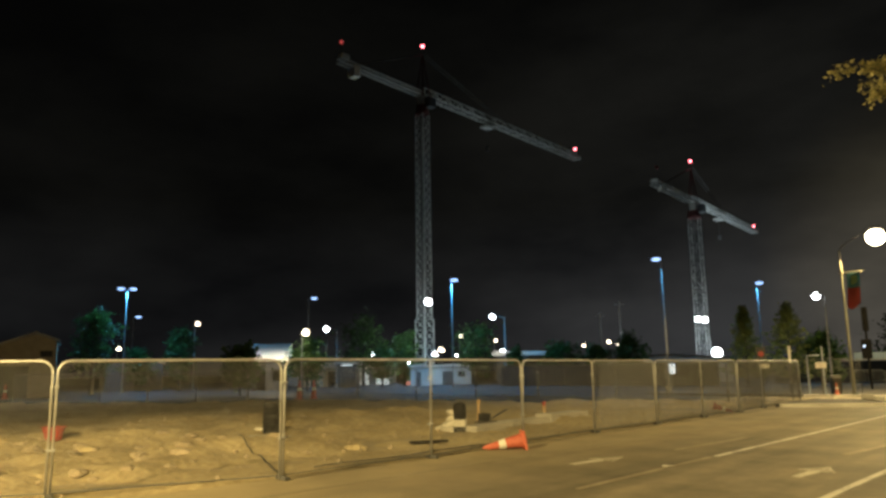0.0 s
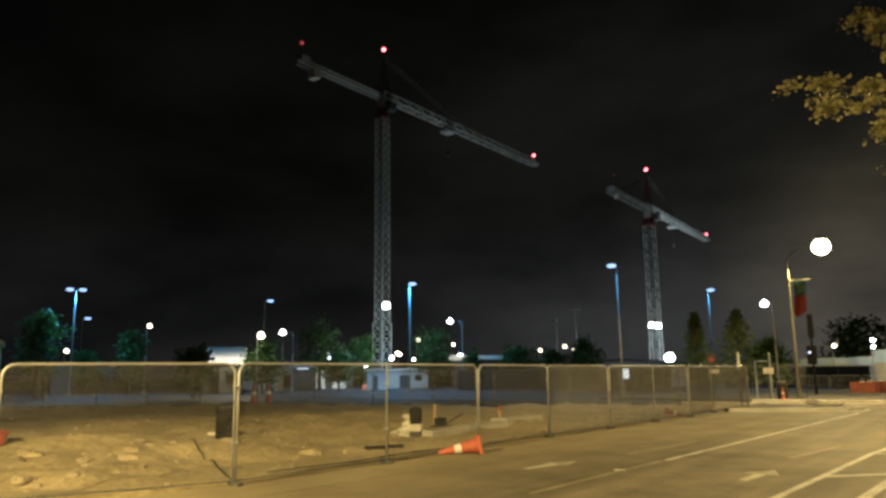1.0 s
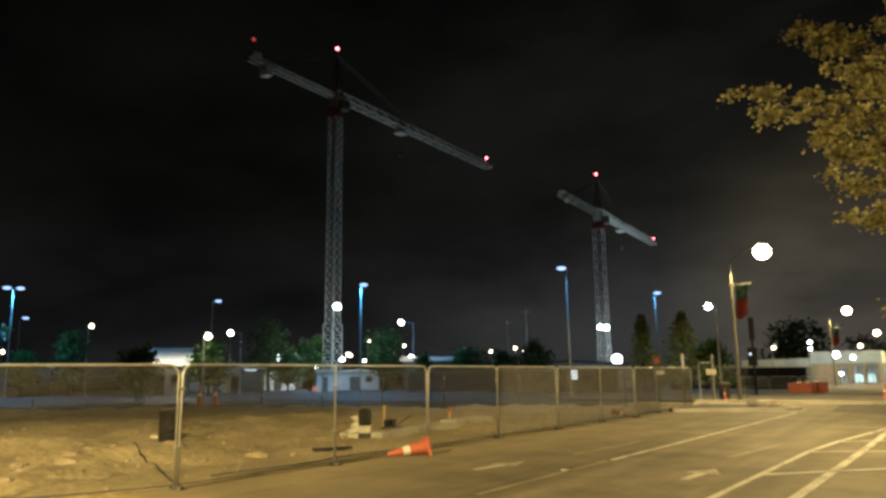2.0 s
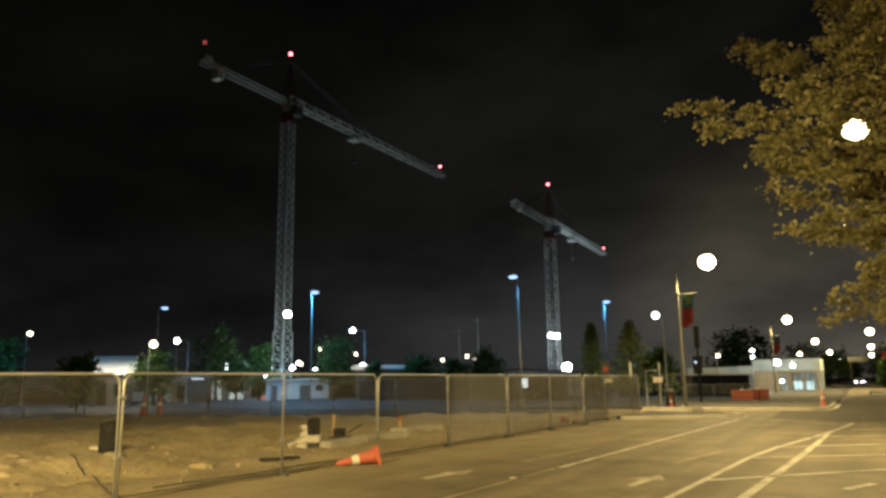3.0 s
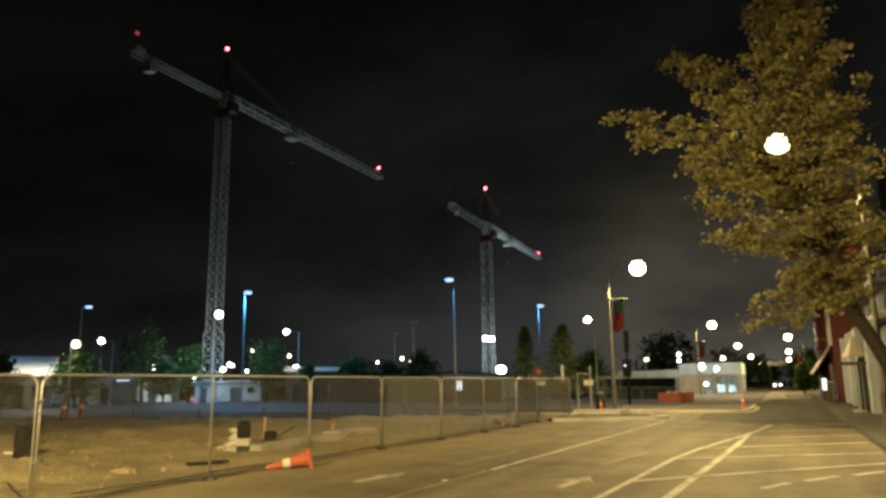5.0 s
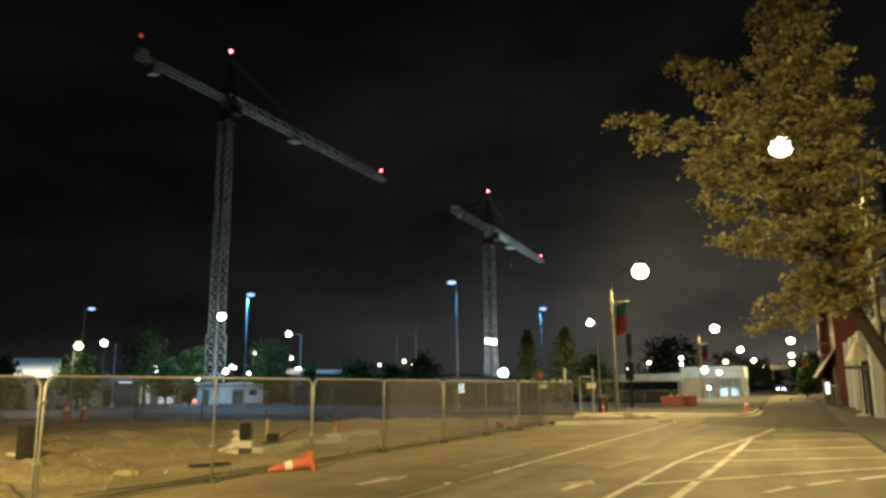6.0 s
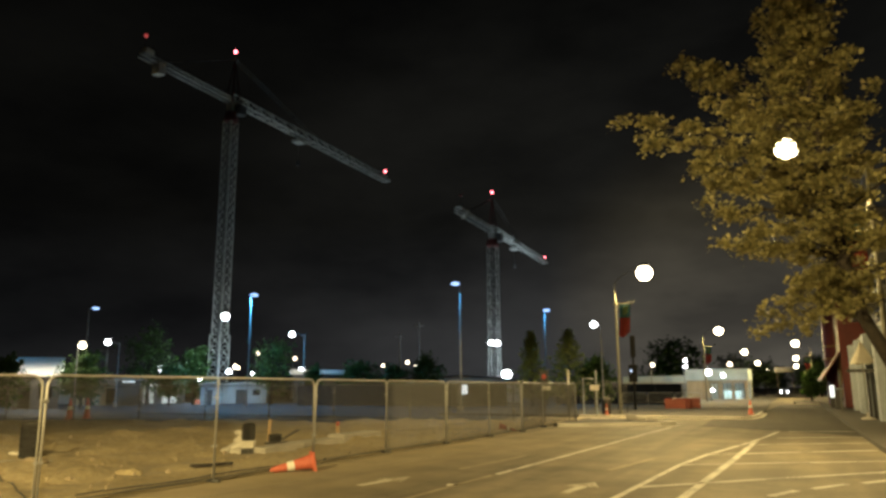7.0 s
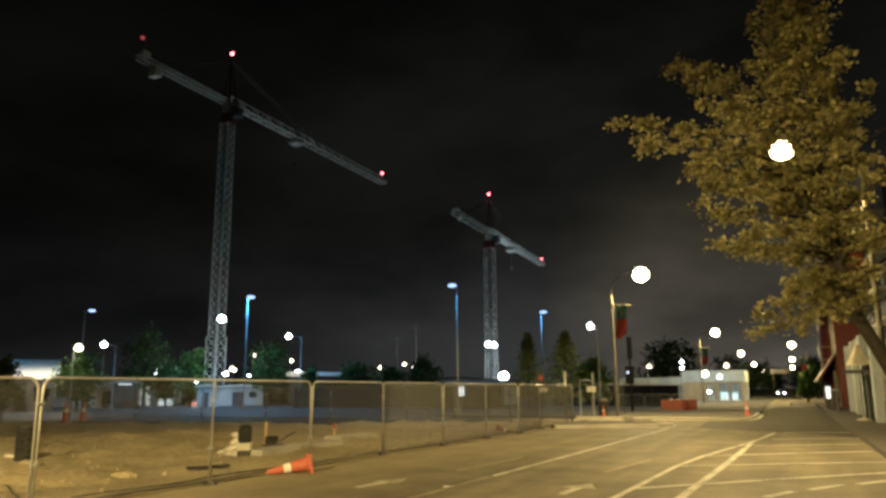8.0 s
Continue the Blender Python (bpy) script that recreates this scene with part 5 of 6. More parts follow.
def right_buildings():
    # white and dark building beside the footway
    ob = thing("office_building", (3.35, 37.0, 0.12), "dark three-storey building with pale bands over grey columns", "building")
    y1 = 18.5
    core = bmesh.new()
    box(core, (5.6, y1 / 2, 5.6), (9.0, y1, 11.2))
    part("core", core, WALL_DARK, ob)
    for z, h in ((4.2, 0.22), (5.75, 0.16), (7.3, 0.16), (9.2, 0.16), (10.9, 0.3)):
        part("spandrel", box(bmesh.new(), (0.72, y1 / 2, z), (0.8, y1 + 0.1, h), None, 0.03), WALL_GREY, ob, "pale grey horizontal band")
    for i in range(5):
        y = 1.6 + i * 3.9
        # odd low windows are painted the columns' pale grey to look lit
        win = part("window", box(bmesh.new(), (1.06, y, 5.0), (0.05, 1.5, 0.9), None, 0.01), COLUMN if i % 2 else GLASS, ob)
        part("window", box(bmesh.new(), (1.06, y, 6.45), (0.05, 2.4, 1.0), None, 0.01), GLASS, ob)
        part("window", box(bmesh.new(), (1.06, y, 8.2), (0.05, 2.4, 1.4), None, 0.01), GLASS, ob)
    for i in range(4):
        col = bmesh.new()
        box(col, (0.1, 0.3 + i * 5.4, 2.02), (0.40, 0.9, 4.04), None, 0.03)
        part("column", col, COLUMN, ob, "pale grey rendered column")
    for i in range(5):
        sh = bmesh.new()
        box(sh, (1.0, 2.1 + i * 3.55, 1.55), (0.12, 2.7, 3.1))
        part("shopfront", sh, GLASS, ob, "dark shop glass")
    # red building with ochre trims and a sloping awning
    rb = thing("red_building", (2.75, 60.5, 0.12), "deep red building with ochre strips and a sloping red awning", "building")
    part("wall", box(bmesh.new(), (4.5, 9, 5.2), (8.2, 18, 10.4), None, 0.03), WALL_RED, rb)
    tower = lathe(bmesh.new(), [(1.3, 0), (1.3, 9.6), (1.45, 9.7), (1.45, 10.0)], 20, (0.9, 8.0, 0))
    part("round_bay", tower, WALL_RED, rb, "rounded red bay")
    for y in (1.4, 4.6):
        part("pilaster", box(bmesh.new(), (0.36, y, 5.4), (0.06, 0.22, 9.4), None, 0.02), GOLD, rb, "ochre pilaster strip")
    for z in (3.6, 4.6):
        part("cornice", lathe(bmesh.new(), [(1.34, z), (1.40, z + 0.04), (1.40, z + 0.14), (1.34, z + 0.18)], 20, (0.9, 8.0, 0)), GOLD, rb, "thin ochre cornice")
    aw = bmesh.new()
    sec = [(0.36, 4.0), (-0.9, 2.1), (-0.9, 1.95), (0.36, 3.8)]
    lo = [aw.verts.new((x, 0.3, z)) for x, z in sec]
    hi = [aw.verts.new((x, 13.5, z)) for x, z in sec]
    for i in range(4):
        aw.faces.new((lo[i], lo[(i + 1) % 4], hi[(i + 1) % 4], hi[i]))
    aw.faces.new(lo)
    aw.faces.new(hi[::-1])
    bmesh.ops.recalc_face_normals(aw, faces=aw.faces)
    part("awning", aw, WALL_RED, rb, "sloping dark red awning")
    part("awning_edge", box(bmesh.new(), (-0.92, 6.9, 2.02), (0.05, 13.3, 0.12)), WALL_RED, rb)
    for y in (3.0, 8.0, 12.5):
        w = part("window", box(bmesh.new(), (0.37, y, 1.5), (0.06, 2.2, 2.2), None, 0.02), GLASS, rb)
    # plain blocks that close the street further on
    for y, h, m in ((82, 6.5, WALL_GREY), (98, 5.0, WALL_TAN), (116, 6.0, WALL_GREY), (140, 5.0, WALL_DARK)):
        b = thing("shop_building", (4.2, y, 0.12), "plain dark shop building further along the footway", "building", "street buildings")
        part("wall", box(bmesh.new(), (5, 6.5, h / 2), (10, 13, h), None, 0.03), m, b)
        part("parapet", box(bmesh.new(), (5, 6.5, h + 0.15), (10.3, 13.3, 0.3), None, 0.03), WALL_GREY, b)
        for i in range(3):
            part("window", box(bmesh.new(), (-0.02, 2.4 + i * 4, 1.5), (0.08, 2.6, 2.2), None, 0.02), GLASS, b)
            part("upper_window", box(bmesh.new(), (-0.02, 2.4 + i * 4, h - 1.2), (0.08, 1.5, 1.2), None, 0.02), GLASS, b)


right_buildings()


def canopy():
    ob = thing("road_canopy", (-2.1, 182, 0.0), "pale flat canopy on posts far along the road", "canopy")
    part("fascia", box(bmesh.new(), (0, 0, 5.3), (4.0, 4.0, 1.0), None, 0.05), WALL_GREY, ob)
    for x in (-1.6, 1.6):
        part("post", tube(bmesh.new(), [(x, 0, 0), (x, 0, 4.8)], 0.15, 8), POLE, ob)


canopy()


# ---- things on the site and along the street ----
def traffic_cone(place, h, label, group="traffic cones", lying=None, material=ORANGE):
    ob = thing("traffic_cone", place, label, "traffic cone", group)
    r = 0.145 * h / 0.75
    cone = lathe(bmesh.new(), [(r * 0.98, 0.035), (r * 0.85, 0.06), (r * 0.72, h * 0.22), (r * 0.34, h * 0.85), (r * 0.22, h), (r * 0.14, h), (r * 0.12, h * 0.97)], 18)
    part("cone", cone, material, ob, smooth=False)
    foot = box(bmesh.new(), (0, 0, 0.02), (r * 2.25, r * 2.25, 0.04), None, 0.012)
    part("base", foot, material, ob)
    band = lathe(bmesh.new(), [(r * 0.577 + 0.004, h * 0.46), (r * 0.478 + 0.004, h * 0.62)], 18)
    part("reflective_band", band, REFLECT, ob, "white reflective band")
    if lying is not None:
        ob.rotation_euler = [radians(a) for a in lying]
    return ob


# fallen cone on the road edge: its tip points along the kerb, towards the near end
q = Vector((-0.52, -0.56, -0.13)).to_track_quat("Z", "Y")
fallen = traffic_cone((-8.72, 12.8, 0.185), 0.88, "orange traffic cone with white band fallen beside the kerb")
fallen.rotation_euler = q.to_euler()
for x, y, h in ((-36.3, 28.7, 1.15), (-36.4, 29.9, 1.15), (-62.0, 21.0, 1.1)):
    traffic_cone((x, y, 0.03), h, "tall orange traffic cone with white band near the fence", "far traffic cones", None, REDPL)
traffic_cone((-2.3, 44.9, 0.11), 0.78, "orange traffic cone standing at the kerb corner")
traffic_cone((-9.6, 41.9, 0.11), 0.6, "small orange cone beside the street lamp")


def drum(x, y):
    z = site_height(x, y)
    ob = thing("plastic_drum", (x, y, z - 0.03), "dark ribbed plastic drum standing on the gravel", "drum")
    prof = [(0.20, 0)]
    for i in range(6):
        prof += [(0.21, 0.03 + i * 0.14), (0.22, 0.06 + i * 0.14), (0.22, 0.10 + i * 0.14), (0.205, 0.13 + i * 0.14)]
    prof = [(r, z * 0.85) for r, z in prof] + [(0.20, 0.765), (0.17, 0.775)]
    part("barrel", lathe(bmesh.new(), prof, 18), MATT_BLACK, ob)
    part("lid", lathe(bmesh.new(), [(0.215, 0.75), (0.22, 0.77), (0.22, 0.79), (0.19, 0.81)], 18), BLACKPL, ob)
    return ob


drum(-15.9, 11.8)


def service_pillar(x, y):
    z = site_height(x, y)
    ob = thing("service_pillar", (x, y, z - 0.08), "service pillar with a black hood over a pale body", "utility box", "", 30)
    part("plinth", box(bmesh.new(), (0, 0, 0.09), (0.30, 0.28, 0.22), None, 0.02), RUBBER, ob, "dark brown plinth")
    part("body", box(bmesh.new(), (0, 0, 0.28), (0.33, 0.30, 0.18), None, 0.02), SACK, ob, "pale body")
    hood = bmesh.new()
    box(hood, (0, 0, 0.58), (0.33, 0.31, 0.46), None, 0.11)
    part("hood", hood, MATT_BLACK, ob, "black plastic hood")


service_pillar(-12.5, 15.3)


def sack(place, turn, s=1.0):
    ob = thing("sandbag", place, "bulging white woven sandbag on the gravel", "sandbag", "sandbags", turn)
    ob.rotation_euler[0], ob.rotation_euler[1] = radians(14 * math.sin(turn)), radians(22 * math.sin(turn * 1.7))
    bm = bmesh.new()
    bmesh.ops.create_uvsphere(bm, u_segments=16, v_segments=10, radius=1)
    for v in bm.verts:
        c = v.co
        k = 1 + 0.12 * noise.noise(Vector((c.x * 2 + place[0] * 3, c.y * 2, c.z * 2)))
        v.co = Vector((math.copysign(abs(c.x) ** 0.7, c.x) * 0.30, math.copysign(abs(c.y) ** 0.7, c.y) * 0.18, c.z * 0.10)) * k * s
        v.co.z += 0.09 * s
    part("sack", bm, SACK, ob, smooth=True)
    part("tie", tube(bmesh.new(), [(0.27 * s, 0, 0.10), (0.36 * s, 0.02, 0.13)], 0.035 * s, 6, 0.05 * s), SACK, ob)


for i, (x, y, dz, a) in enumerate(((-13.0, 15.35, 0.0, 20), (-12.85, 15.55, 0.0, 70), (-13.0, 15.45, 0.17, 40), (-12.92, 15.6, 0.33, 10), (-13.12, 15.3, 0.0, 100), (-13.0, 15.65, 0.45, 60))):
    sack((x, y, site_height(x, y) + dz * 0.9 - 0.03), a, 0.8)


sack((-16.3, 11.75, site_height(-16.3, 11.75) - 0.02), 35, 0.5)


def slab(x, y, l, w, h, turn, label):
    z = site_height(x, y)
    ob = thing("concrete_block", (x, y, z - 0.06), label, "concrete block", "concrete blocks", turn)
    bm = box(bmesh.new(), (0, 0, h / 2), (l, w, h), None, 0.03)
    for v in bm.verts:
        v.co += Vector([0.015 * noise.noise(v.co * 5 + Vector((k * 9 + x, y, 0))) for k in range(3)])
    part("block", bm, CONCRETE, ob)


slab(-15.35, 11.25, 1.7, 0.9, 0.16, 12, "flat pale concrete pad beside the dark drum")
slab(-12.35, 16.3, 1.9, 0.5, 0.26, 96, "pale concrete kerb block lying on gravel")
slab(-12.6, 18.4, 2.0, 0.6, 0.26, 92, "pale concrete block lying on gravel")
slab(-12.6, 20.5, 2.2, 0.6, 0.26, 90, "pale concrete block with a dusty top")

ob = thing("timber_peg", (-14.0, 18.0, site_height(-14.0, 18.0) - 0.1), "upright raw timber survey peg", "peg")
part("stake", box(bmesh.new(), (0, 0, 0.42), (0.07, 0.07, 0.85), (2, 3, 20), 0.005), WOOD, ob)
ob = thing("timber_peg", (-13.2, 20.4, site_height(-13.2, 20.4) - 0.1), "short red-topped timber survey peg", "peg")
part("stake", box(bmesh.new(), (0, 0, 0.3), (0.08, 0.08, 0.6), None, 0.005), WOOD, ob)
part("painted_top", box(bmesh.new(), (0, 0, 0.56), (0.088, 0.088, 0.14), None, 0.005), REDPL, ob)
ob = thing("plate_compactor", (-13.4, 17.6, site_height(-13.4, 17.6) + 0.0), "small dark compactor machine standing on the gravel", "machine", "", 25)
part("base_plate", box(bmesh.new(), (0, 0, 0.05), (0.6, 0.4, 0.08), None, 0.02), RUBBER, ob)
part("engine", box(bmesh.new(), (-0.05, 0, 0.2), (0.34, 0.30, 0.22), None, 0.05), MATT_BLACK, ob)
part("handle", tube(bmesh.new(), [(0.15, -0.15, 0.15), (0.6, -0.17, 0.42), (0.62, 0.17, 0.42), (0.15, 0.15, 0.15)], 0.018, 6), CABLE, ob)


def bucket(x, y):
    z = site_height(x, y)
    ob = thing("bucket", (x, y, z + 0.02), "crumpled red plastic bin half buried in gravel", "bucket", "", 20)
    bm = lathe(bmesh.new(), [(0.24, 0), (0.33, 0.42), (0.37, 0.44), (0.37, 0.47), (0.31, 0.46), (0.22, 0.06)], 18)
    for v in bm.verts:
        v.co.x *= 1.25
        v.co += Vector((0.05 * math.sin(v.co.z * 9), 0.04 * noise.noise(v.co * 4), 0))
    part("shell", bm, REDPL, ob)
    part("rim", tube(bmesh.new(), [(0.47 * math.cos(a * 0.349), 0.38 * math.sin(a * 0.349), 0.46) for a in range(18)], 0.02, 5, closed=True), REDPL, ob)
    return ob


bucket(-17.75, 7.22).scale = (0.62, 0.62, 0.62)
q2 = Vector((0.9, 0.35, -0.3)).to_track_quat("Z", "Y")
traffic_cone((-10.1, 26.6, 0.22), 0.66, "red traffic cone fallen over behind the fence", material=REDPL).rotation_euler = q2.to_euler()


def rock(x, y, s, label="rough broken rock on the gravel"):
    rnd = random.Random(int(x * 100))
    ob = thing("rock", (x, y, site_height(x, y)), label, "rock", "broken rocks", rnd.uniform(0, 360))
    bm = bmesh.new()
    bmesh.ops.create_icosphere(bm, subdivisions=3, radius=1)
    for v in bm.verts:
        k = 1 + 0.35 * noise.noise(v.co * 1.3 + Vector((x, y, 0))) + 0.12 * noise.noise(v.co * 4 + Vector((x, y, 0)))
        v.co = Vector((v.co.x * 1.3, v.co.y * 0.9, v.co.z * 0.5)) * k * s
    part("stone", bm, STONE if s < 0.2 else GRAVEL, ob)


clods = random.Random(31)
for _ in range(34):
    x, y = clods.uniform(-17.5, -11.4), clods.uniform(4.6, 11.0)
    if x < -10.6 - (y < 6.5) * (6.5 - y) * 0.6:
        rock(x, y, 0.06 + 0.17 * clods.random() ** 2, "crumbling clod of dry earth on the gravel")
for x, y, s in ((-13.3, 7.0, 0.17), (-12.6, 6.7, 0.13), (-12.2, 4.9, 0.22), (-11.9, 5.3, 0.15), (-14.3, 6.2, 0.16), (-13.9, 8.6, 0.10), (-17.5, 12.6, 0.22), (-18.1, 16.8, 0.14), (-15.3, 8.7, 0.10), (-12.5, 4.2, 0.16), (-11.5, 6.6, 0.10), (-16.2, 15.3, 0.10)):
    rock(x, y, s)

# a loose cable from the gravel to the fence foot, and a hose along the kerb
line = [(-14.3, 9.65), (-13.48, 9.34), (-12.61, 8.96), (-11.27, 8.32), (-9.94, 7.59), (-9.5, 7.3)]
ob = thing("loose_cable", (0, 0, 0), "thin black cable trailing over the gravel", "cable")
run = [Vector(a).lerp(Vector(b), k / 4) for a, b in zip(line, line[1:]) for k in range(4)]
part("cable", tube(bmesh.new(), [(x, y, site_height(x, y) + 0.02) for x, y in run], 0.014, 6), BLACKPL, ob)
ob = thing("hose", (0, 0, 0), "dark hose lying along the site fence", "hose")
part("hose_run", tube(bmesh.new(), [(-9.72 + 0.05 * math.sin(y * 2.1), y, site_height(-9.75, y) + 0.03) for y in [8.2 + 0.6 * i for i in range(11)]], 0.012, 6), BLACKPL, ob)
# flat dark strip, added in place of a dark hollow in the gravel
ob = thing("dark_strip", (-10.9, 12.3, site_height(-10.9, 12.3) + 0.05), "thin dark strip standing in for a hollow beside the fence", "plank", "", 62)
part("plank", box(bmesh.new(), (0, 0, 0), (0.85, 0.16, 0.05), (0, 0, 0), 0.006), BARK, ob)


def barrier(x, y, turn):
    ob = thing("plastic_barrier", (x, y, 0.03), "orange water-filled plastic road barrier", "barrier", "orange barriers", turn)
    bm = bmesh.new()
    sec = [(-0.24, 0), (0.24, 0), (0.24, 0.20), (0.13, 0.32), (0.11, 0.70), (0.06, 0.76), (-0.06, 0.76), (-0.11, 0.70), (-0.13, 0.32), (-0.24, 0.20)]
    for i in range(3):
        x0, x1 = -0.72 + i * 0.49, -0.72 + i * 0.49 + 0.46
        lo = [bm.verts.new((x0, a, z)) for a, z in sec]
        hi = [bm.verts.new((x1, a, z)) for a, z in sec]
        for j in range(10):
            bm.faces.new((lo[j], lo[(j + 1) % 10], hi[(j + 1) % 10], hi[j]))
        bm.faces.new(lo[::-1])
        bm.faces.new(hi)
        if i < 2:
            box(bm, (x1 + 0.015, 0, 0.4), (0.04, 0.12, 0.7))
    part("shell", bm, ORANGE_DUSTY, ob)
    part("cap", box(bmesh.new(), (0, 0, 0.78), (0.3, 0.1, 0.05), None, 0.01), REFLECT, ob, "white filler cap")


for x, y, a in ((-8.1, 57.2, 14), (-7.85, 59.0, -22), (-7.5, 61.2, 10)):
    barrier(x, y, a)


def hoarding(ax, ay, bx, by, h, material, label):
    d = Vector((bx - ax, by - ay))
    ob = thing("hoarding", (ax, ay, -0.05), label, "hoarding", "", math.degrees(math.atan2(d.y, d.x)))
    n = max(1, round(d.length / 2.4))
    w = d.length / n
    for i in range(n):
        part("panel", box(bmesh.new(), (w * (i + 0.5), 0, h / 2), (w - 0.02, 0.05, h), None, 0.004), material, ob)
    for i in range(n + 1):
        part("post", tube(bmesh.new(), [(w * i, 0.08, 0), (w * i, 0.08, h + 0.05)], 0.035, 6), POLE_GREY, ob)


hoarding(-22, 73.2, -9.9, 74.6, 2.0, SHADECLOTH, "black shade-cloth hoarding along the side lot")
hoarding(-46, 62.5, -24, 64.5, 2.1, SHADECLOTH, "long black shade-cloth hoarding beyond the car park")


def rail_barrier(x, y, turn):
    ob = thing("crowd_barrier", (x, y, 0.03), "grey tubular crowd barrier before the hoarding", "barrier", "crowd barriers", turn)
    bm = tube(bmesh.new(), [(0, 0, 0), (0, 0, 1.0), (0.1, 0, 1.1), (2.2, 0, 1.1), (2.3, 0, 1.0), (2.3, 0, 0)], 0.022, 6)
    part("loop", bm, GALV, ob)
    for i in range(12):
        part("bar", tube(bmesh.new(), [(0.15 + i * 0.18, 0, 0.2), (0.15 + i * 0.18, 0, 1.08)], 0.009, 5), GALV, ob)
    part("rail", tube(bmesh.new(), [(0, 0, 0.2), (2.3, 0, 0.2)], 0.015, 6), GALV, ob)


for x, y in ((-14.9, 71.0), (-12.5, 71.3), (-10.1, 71.6)):
    rail_barrier(x, y, 6)


def litter_bin(x, y):
    ob = thing("litter_bin", (x, y, 0.11), "dark litter bin beside the street lamp", "bin")
    part("body", lathe(bmesh.new(), [(0.22, 0), (0.26, 0.05), (0.28, 0.75), (0.24, 0.80)], 14), BLACKPL, ob)
    part("hood", lathe(bmesh.new(), [(0.29, 0.78), (0.30, 0.84), (0.2, 0.95), (0.05, 0.98)], 14), RUBBER, ob)


litter_bin(-9.7, 42.3)


def board(x, y, z0, z1, w, turn, material, label, post=True, bars=0):
    """A flat sign board on a post; bars stand for small print."""
    ob = thing("sign_board", (x, y, 0.0), label, "sign", "", turn)
    part("panel", box(bmesh.new(), (0, -0.03, (z0 + z1) / 2), (w, 0.025, z1 - z0), None, 0.006), material, ob)
    if post:
        part("post", tube(bmesh.new(), [(0, 0.02, 0), (0, 0.02, z1 - 0.05)], 0.03, 8), POLE, ob)
    for i in range(bars):
        part("print_bar", box(bmesh.new(), (0, -0.046, z0 + (z1 - z0) * (0.25 + 0.5 * i / max(bars - 1, 1))), (w * 0.55, 0.006, (z1 - z0) * 0.09)), REFLECT, ob, "white line of small print")
    return ob


notice = board(-10.95, 34.9, 1.72, 2.45, 0.42, 20, WALL_DARK, "small dark notice board with a red disc on a pale post")
part("red_disc", ball(bmesh.new(), (0, -0.05, 2.14), 0.12, (1.0, 0.10, 1.0)), SIGN_RED, notice, "red painted disc", True)
board(-10.85, 34.85, 1.50, 1.70, 0.45, 20, REFLECT, "small white notice under the red board", post=False).location[2] = 0.0
board(-9.75, 34.95, 1.7, 2.45, 0.10, 20, REFLECT, "narrow white marker board on the fence corner")
board(-24.1, 55.1, 1.15, 1.95, 0.5, 24, G_SIGN, "small lit white notice box at the car park", post=True, bars=2)
board(-10.15, 41.6, 1.45, 1.75, 0.5, 12, REFLECT, "small white traffic sign on a pale post")
ob = thing("sign_post", (-10.1, 41.8, 0.11), "slim pale sign post at the side street", "sign post")
part("post", tube(bmesh.new(), [(0, 0, 0), (0, 0, 2.45)], 0.04, 8), COLUMN, ob)
ob = thing("sign_post", (-10.9, 42.0, 0.11), "slim pale gate frame at the side street", "sign post")
part("post", tube(bmesh.new(), [(0, 0, 0), (0, 0, 2.0), (0.6, 0.1, 2.0)], 0.04, 8), COLUMN, ob)
ob = thing("sign_post", (2.45, 50.6, 0.12), "thin leaning steel pole on the footway", "sign post")
part("post", tube(bmesh.new(), [(0, 0, 0), (0.0, 0, 2.4)], 0.045, 8), POLE, ob)
ob = thing("lit_sign", (2.36, 60.0, 0.12), "upright lit white sign outside a shop", "sign")
part("panel", box(bmesh.new(), (0, 0, 1.14), (0.30, 0.12, 0.84), None, 0.03), G_SIGN, ob)
part("foot", box(bmesh.new(), (0, 0, 0.37), (0.34, 0.26, 0.74), None, 0.03), BLACKPL, ob)
ob = thing("pedestal_bin", (2.6, 57.0, 0.12), "dark upright kiosk on the footway", "kiosk")
part("cabinet", box(bmesh.new(), (0, 0, 0.65), (0.45, 0.4, 1.3), None, 0.05), BLACKPL, ob)
part("cap", box(bmesh.new(), (0, 0, 1.33), (0.5, 0.45, 0.08), None, 0.02), WALL_BLUE, ob)


def umbrella(x, y):
    ob = thing("cafe_umbrella", (x, y, 0.12), "closed-side cream canvas umbrella outside the grey columns", "umbrella")
    part("pole", tube(bmesh.new(), [(0, 0, 0), (0, 0, 3.5)], 0.03, 8), POLE, ob)
    bm = bmesh.new()
    top = bm.verts.new((0, 0, 3.55))
    ring = [bm.verts.new((0.55 * math.cos(i * 0.7854 + 0.3), 0.55 * math.sin(i * 0.7854 + 0.3), 2.5 + (0.06 if i % 2 else -0.05))) for i in range(8)]
    for i in range(8):
        bm.faces.new((top, ring[i], ring[(i + 1) % 8]))
    bmesh.ops.solidify(bm, geom=bm.faces[:], thickness=0.02)
    part("canvas", bm, SAIL, ob)
    part("base", lathe(bmesh.new(), [(0.3, 0), (0.3, 0.06), (0.06, 0.1), (0.04, 0.3)], 14), CONCRETE, ob)


umbrella(2.95, 39.4)


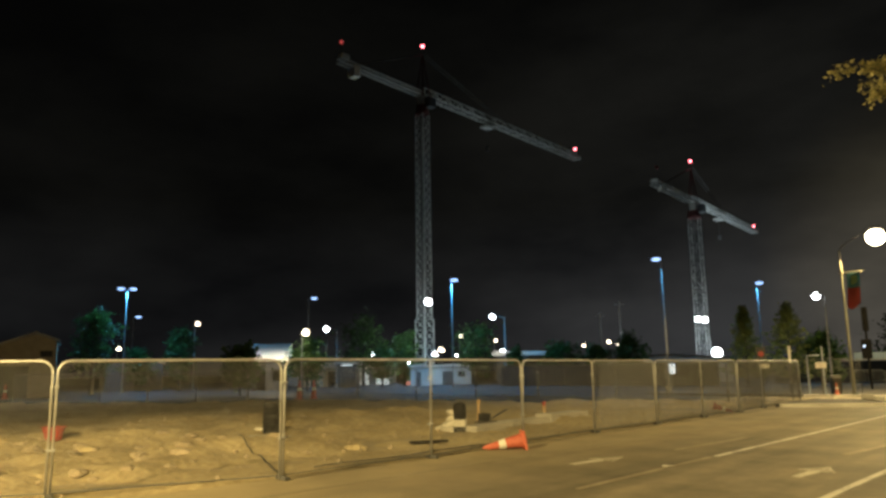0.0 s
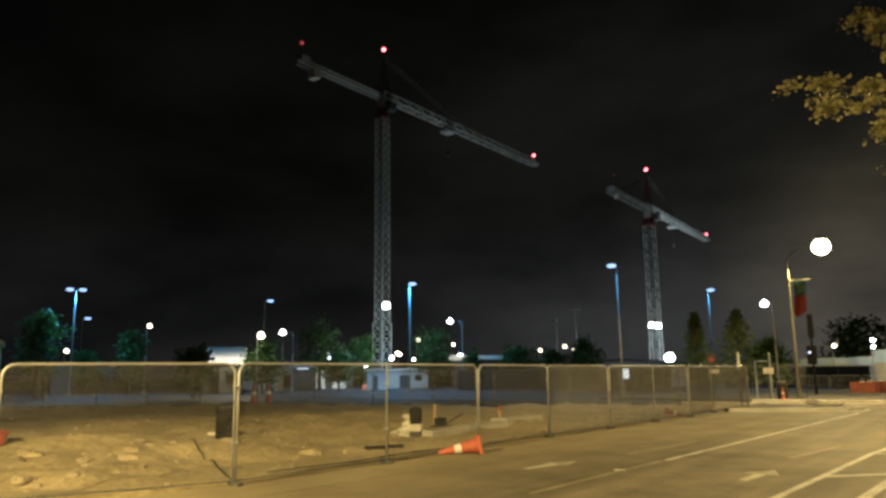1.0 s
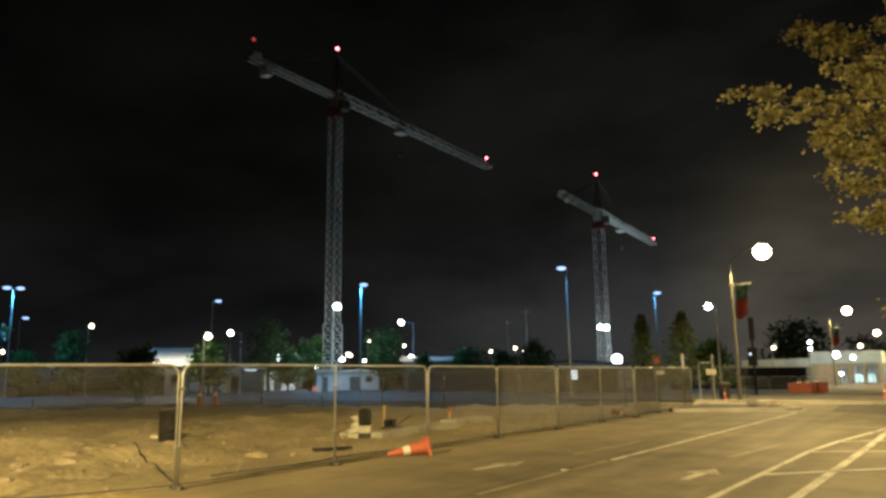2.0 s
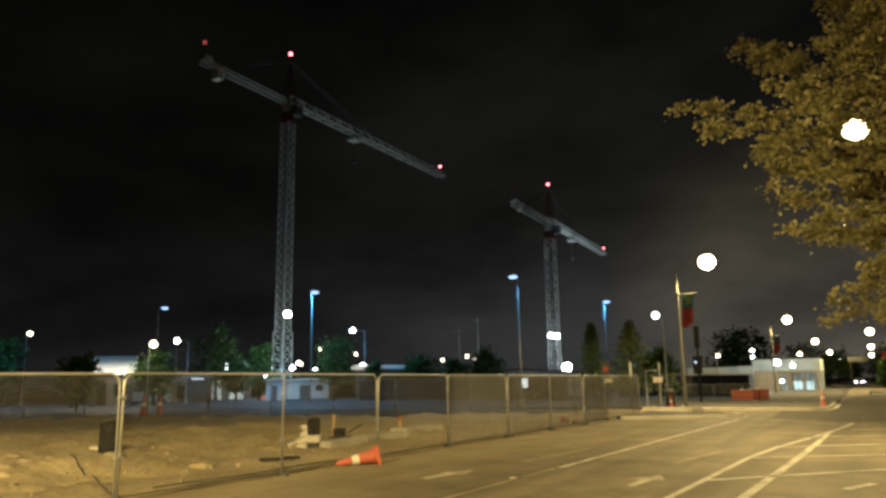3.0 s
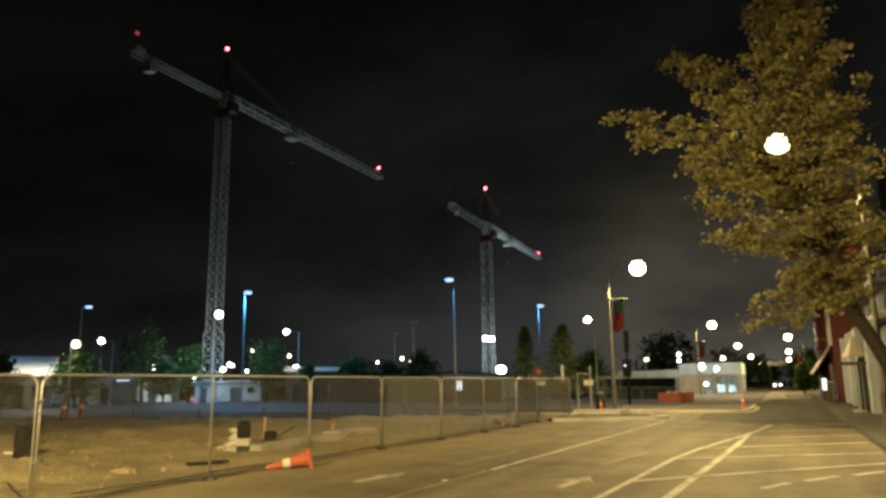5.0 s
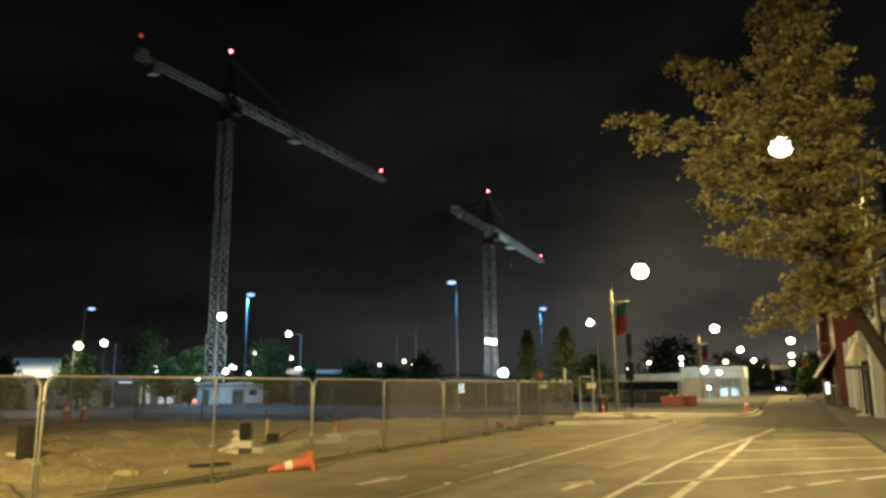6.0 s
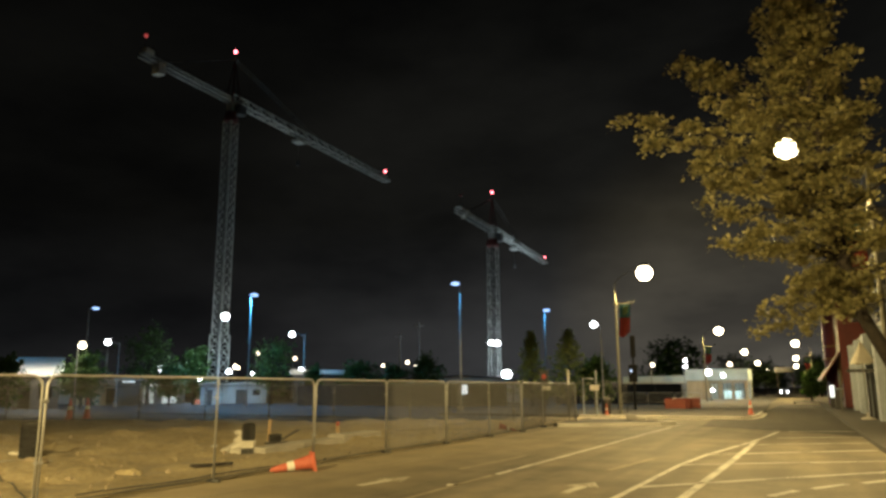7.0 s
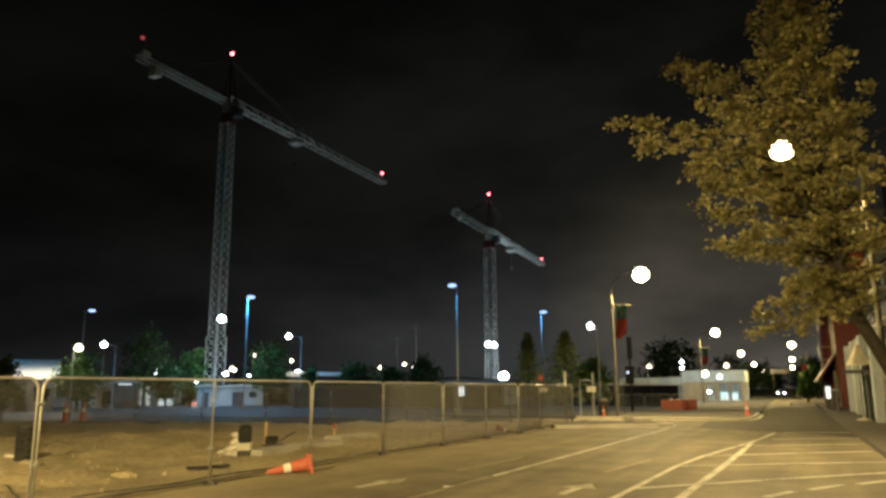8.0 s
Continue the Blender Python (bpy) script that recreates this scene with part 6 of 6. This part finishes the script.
def traffic_signal(x, y):
    ob = thing("traffic_signal", (x, y, 0.11), "dark traffic signal pole seen from behind", "traffic signal")
    part("pole", tube(bmesh.new(), [(0, 0, 0), (0, 0, 5.0)], 0.08, 10, 0.07), MATT_BLACK, ob)
    part("upper_board", box(bmesh.new(), (0, 0.05, 4.3), (0.34, 0.10, 1.5), None, 0.03), MATT_BLACK, ob)
    head = part("signal_head", box(bmesh.new(), (-0.05, -0.05, 2.45), (0.58, 0.16, 1.2), None, 0.06), MATT_BLACK, ob, "black signal head with backing board")
    part("hood", box(bmesh.new(), (-0.05, 0.12, 2.6), (0.26, 0.25, 0.24), None, 0.05), MATT_BLACK, head)
    part("call_box", box(bmesh.new(), (0, -0.1, 1.05), (0.14, 0.10, 0.3), None, 0.03), MATT_BLACK, ob)
    part("indicator", ball(bmesh.new(), (-0.15, -0.15, 2.62), 0.07, (1, 0.6, 1)), G_COOL, head, "small blue-white indicator lamp")


traffic_signal(-9.95, 52.0)


def awning_rail():
    ob = thing("verandah_frame", (2.35, 39.8, 0.12), "black steel verandah frame on slim posts", "frame")
    part("beam", box(bmesh.new(), (0.7, 0, 2.2), (1.5, 0.12, 0.16), None, 0.01), BLACKPL, ob)
    part("beam", box(bmesh.new(), (1.3, 0.1, 2.75), (0.7, 0.25, 0.22), None, 0.02), BLACKPL, ob)
    for x in (0.75, 0.95, 1.25):
        part("post", tube(bmesh.new(), [(x, 0, 0), (x, 0, 2.2)], 0.06, 8), BLACKPL, ob)


awning_rail()


def rubble():
    for i, (x, y, s) in enumerate(((-6.9, 35.5, 0.28), (-6.5, 35.3, 0.22), (-6.1, 35.5, 0.16), (-5.8, 35.2, 0.12))):
        rnd = random.Random(i)
        ob = thing("broken_kerb_stone", (x, y, 0.14), "broken kerb stone on the corner build-out", "rubble", "rubble on the corner", rnd.uniform(0, 180))
        bm = box(bmesh.new(), (0, 0, s * 0.35), (s * 2, s, s * 0.8), (rnd.uniform(-15, 15), rnd.uniform(-10, 10), 0), 0.03)
        part("stone", bm, KERB, ob)


rubble()


def parked_car(x, y, turn, label, lights=False):
    ob = thing("car", (x, y, 0.0), label, "car", "far cars", turn)
    body = bmesh.new()
    prof = [(-2.1, 0.35), (2.1, 0.35), (2.15, 0.7), (1.2, 0.85), (0.6, 1.38), (-1.1, 1.40), (-1.75, 0.92), (-2.15, 0.85)]
    lo = [body.verts.new((a, -0.82, z)) for a, z in prof]
    hi = [body.verts.new((a, 0.82, z)) for a, z in prof]
    for i in range(8):
        body.faces.new((lo[i], lo[(i + 1) % 8], hi[(i + 1) % 8], hi[i]))
    body.faces.new(lo)
    body.faces.new(hi[::-1])
    bmesh.ops.recalc_face_normals(body, faces=body.faces)
    bmesh.ops.bevel(body, geom=body.edges[:], offset=0.06, segments=2, affect="EDGES")
    part("body", body, WALL_GREY, ob)
    for s in (-1, 1):
        part("side_window", box(bmesh.new(), (-0.25, s * 0.815, 1.12), (1.5, 0.03, 0.34), None, 0.01), GLASS, ob)
        part("headlight", box(bmesh.new(), (2.12, s * 0.6, 0.66), (0.08, 0.36, 0.16), None, 0.03), G_WHITE if lights else REFLECT, ob)
        for a in (-1.35, 1.35):
            wheel = part("tyre", tube(bmesh.new(), [(a, s * 0.72, 0.32), (a, s * 0.9, 0.32)], 0.32, 14), RUBBER, ob)


parked_car(-2.2, 168, -90, "distant car with glowing headlights on the road", True)
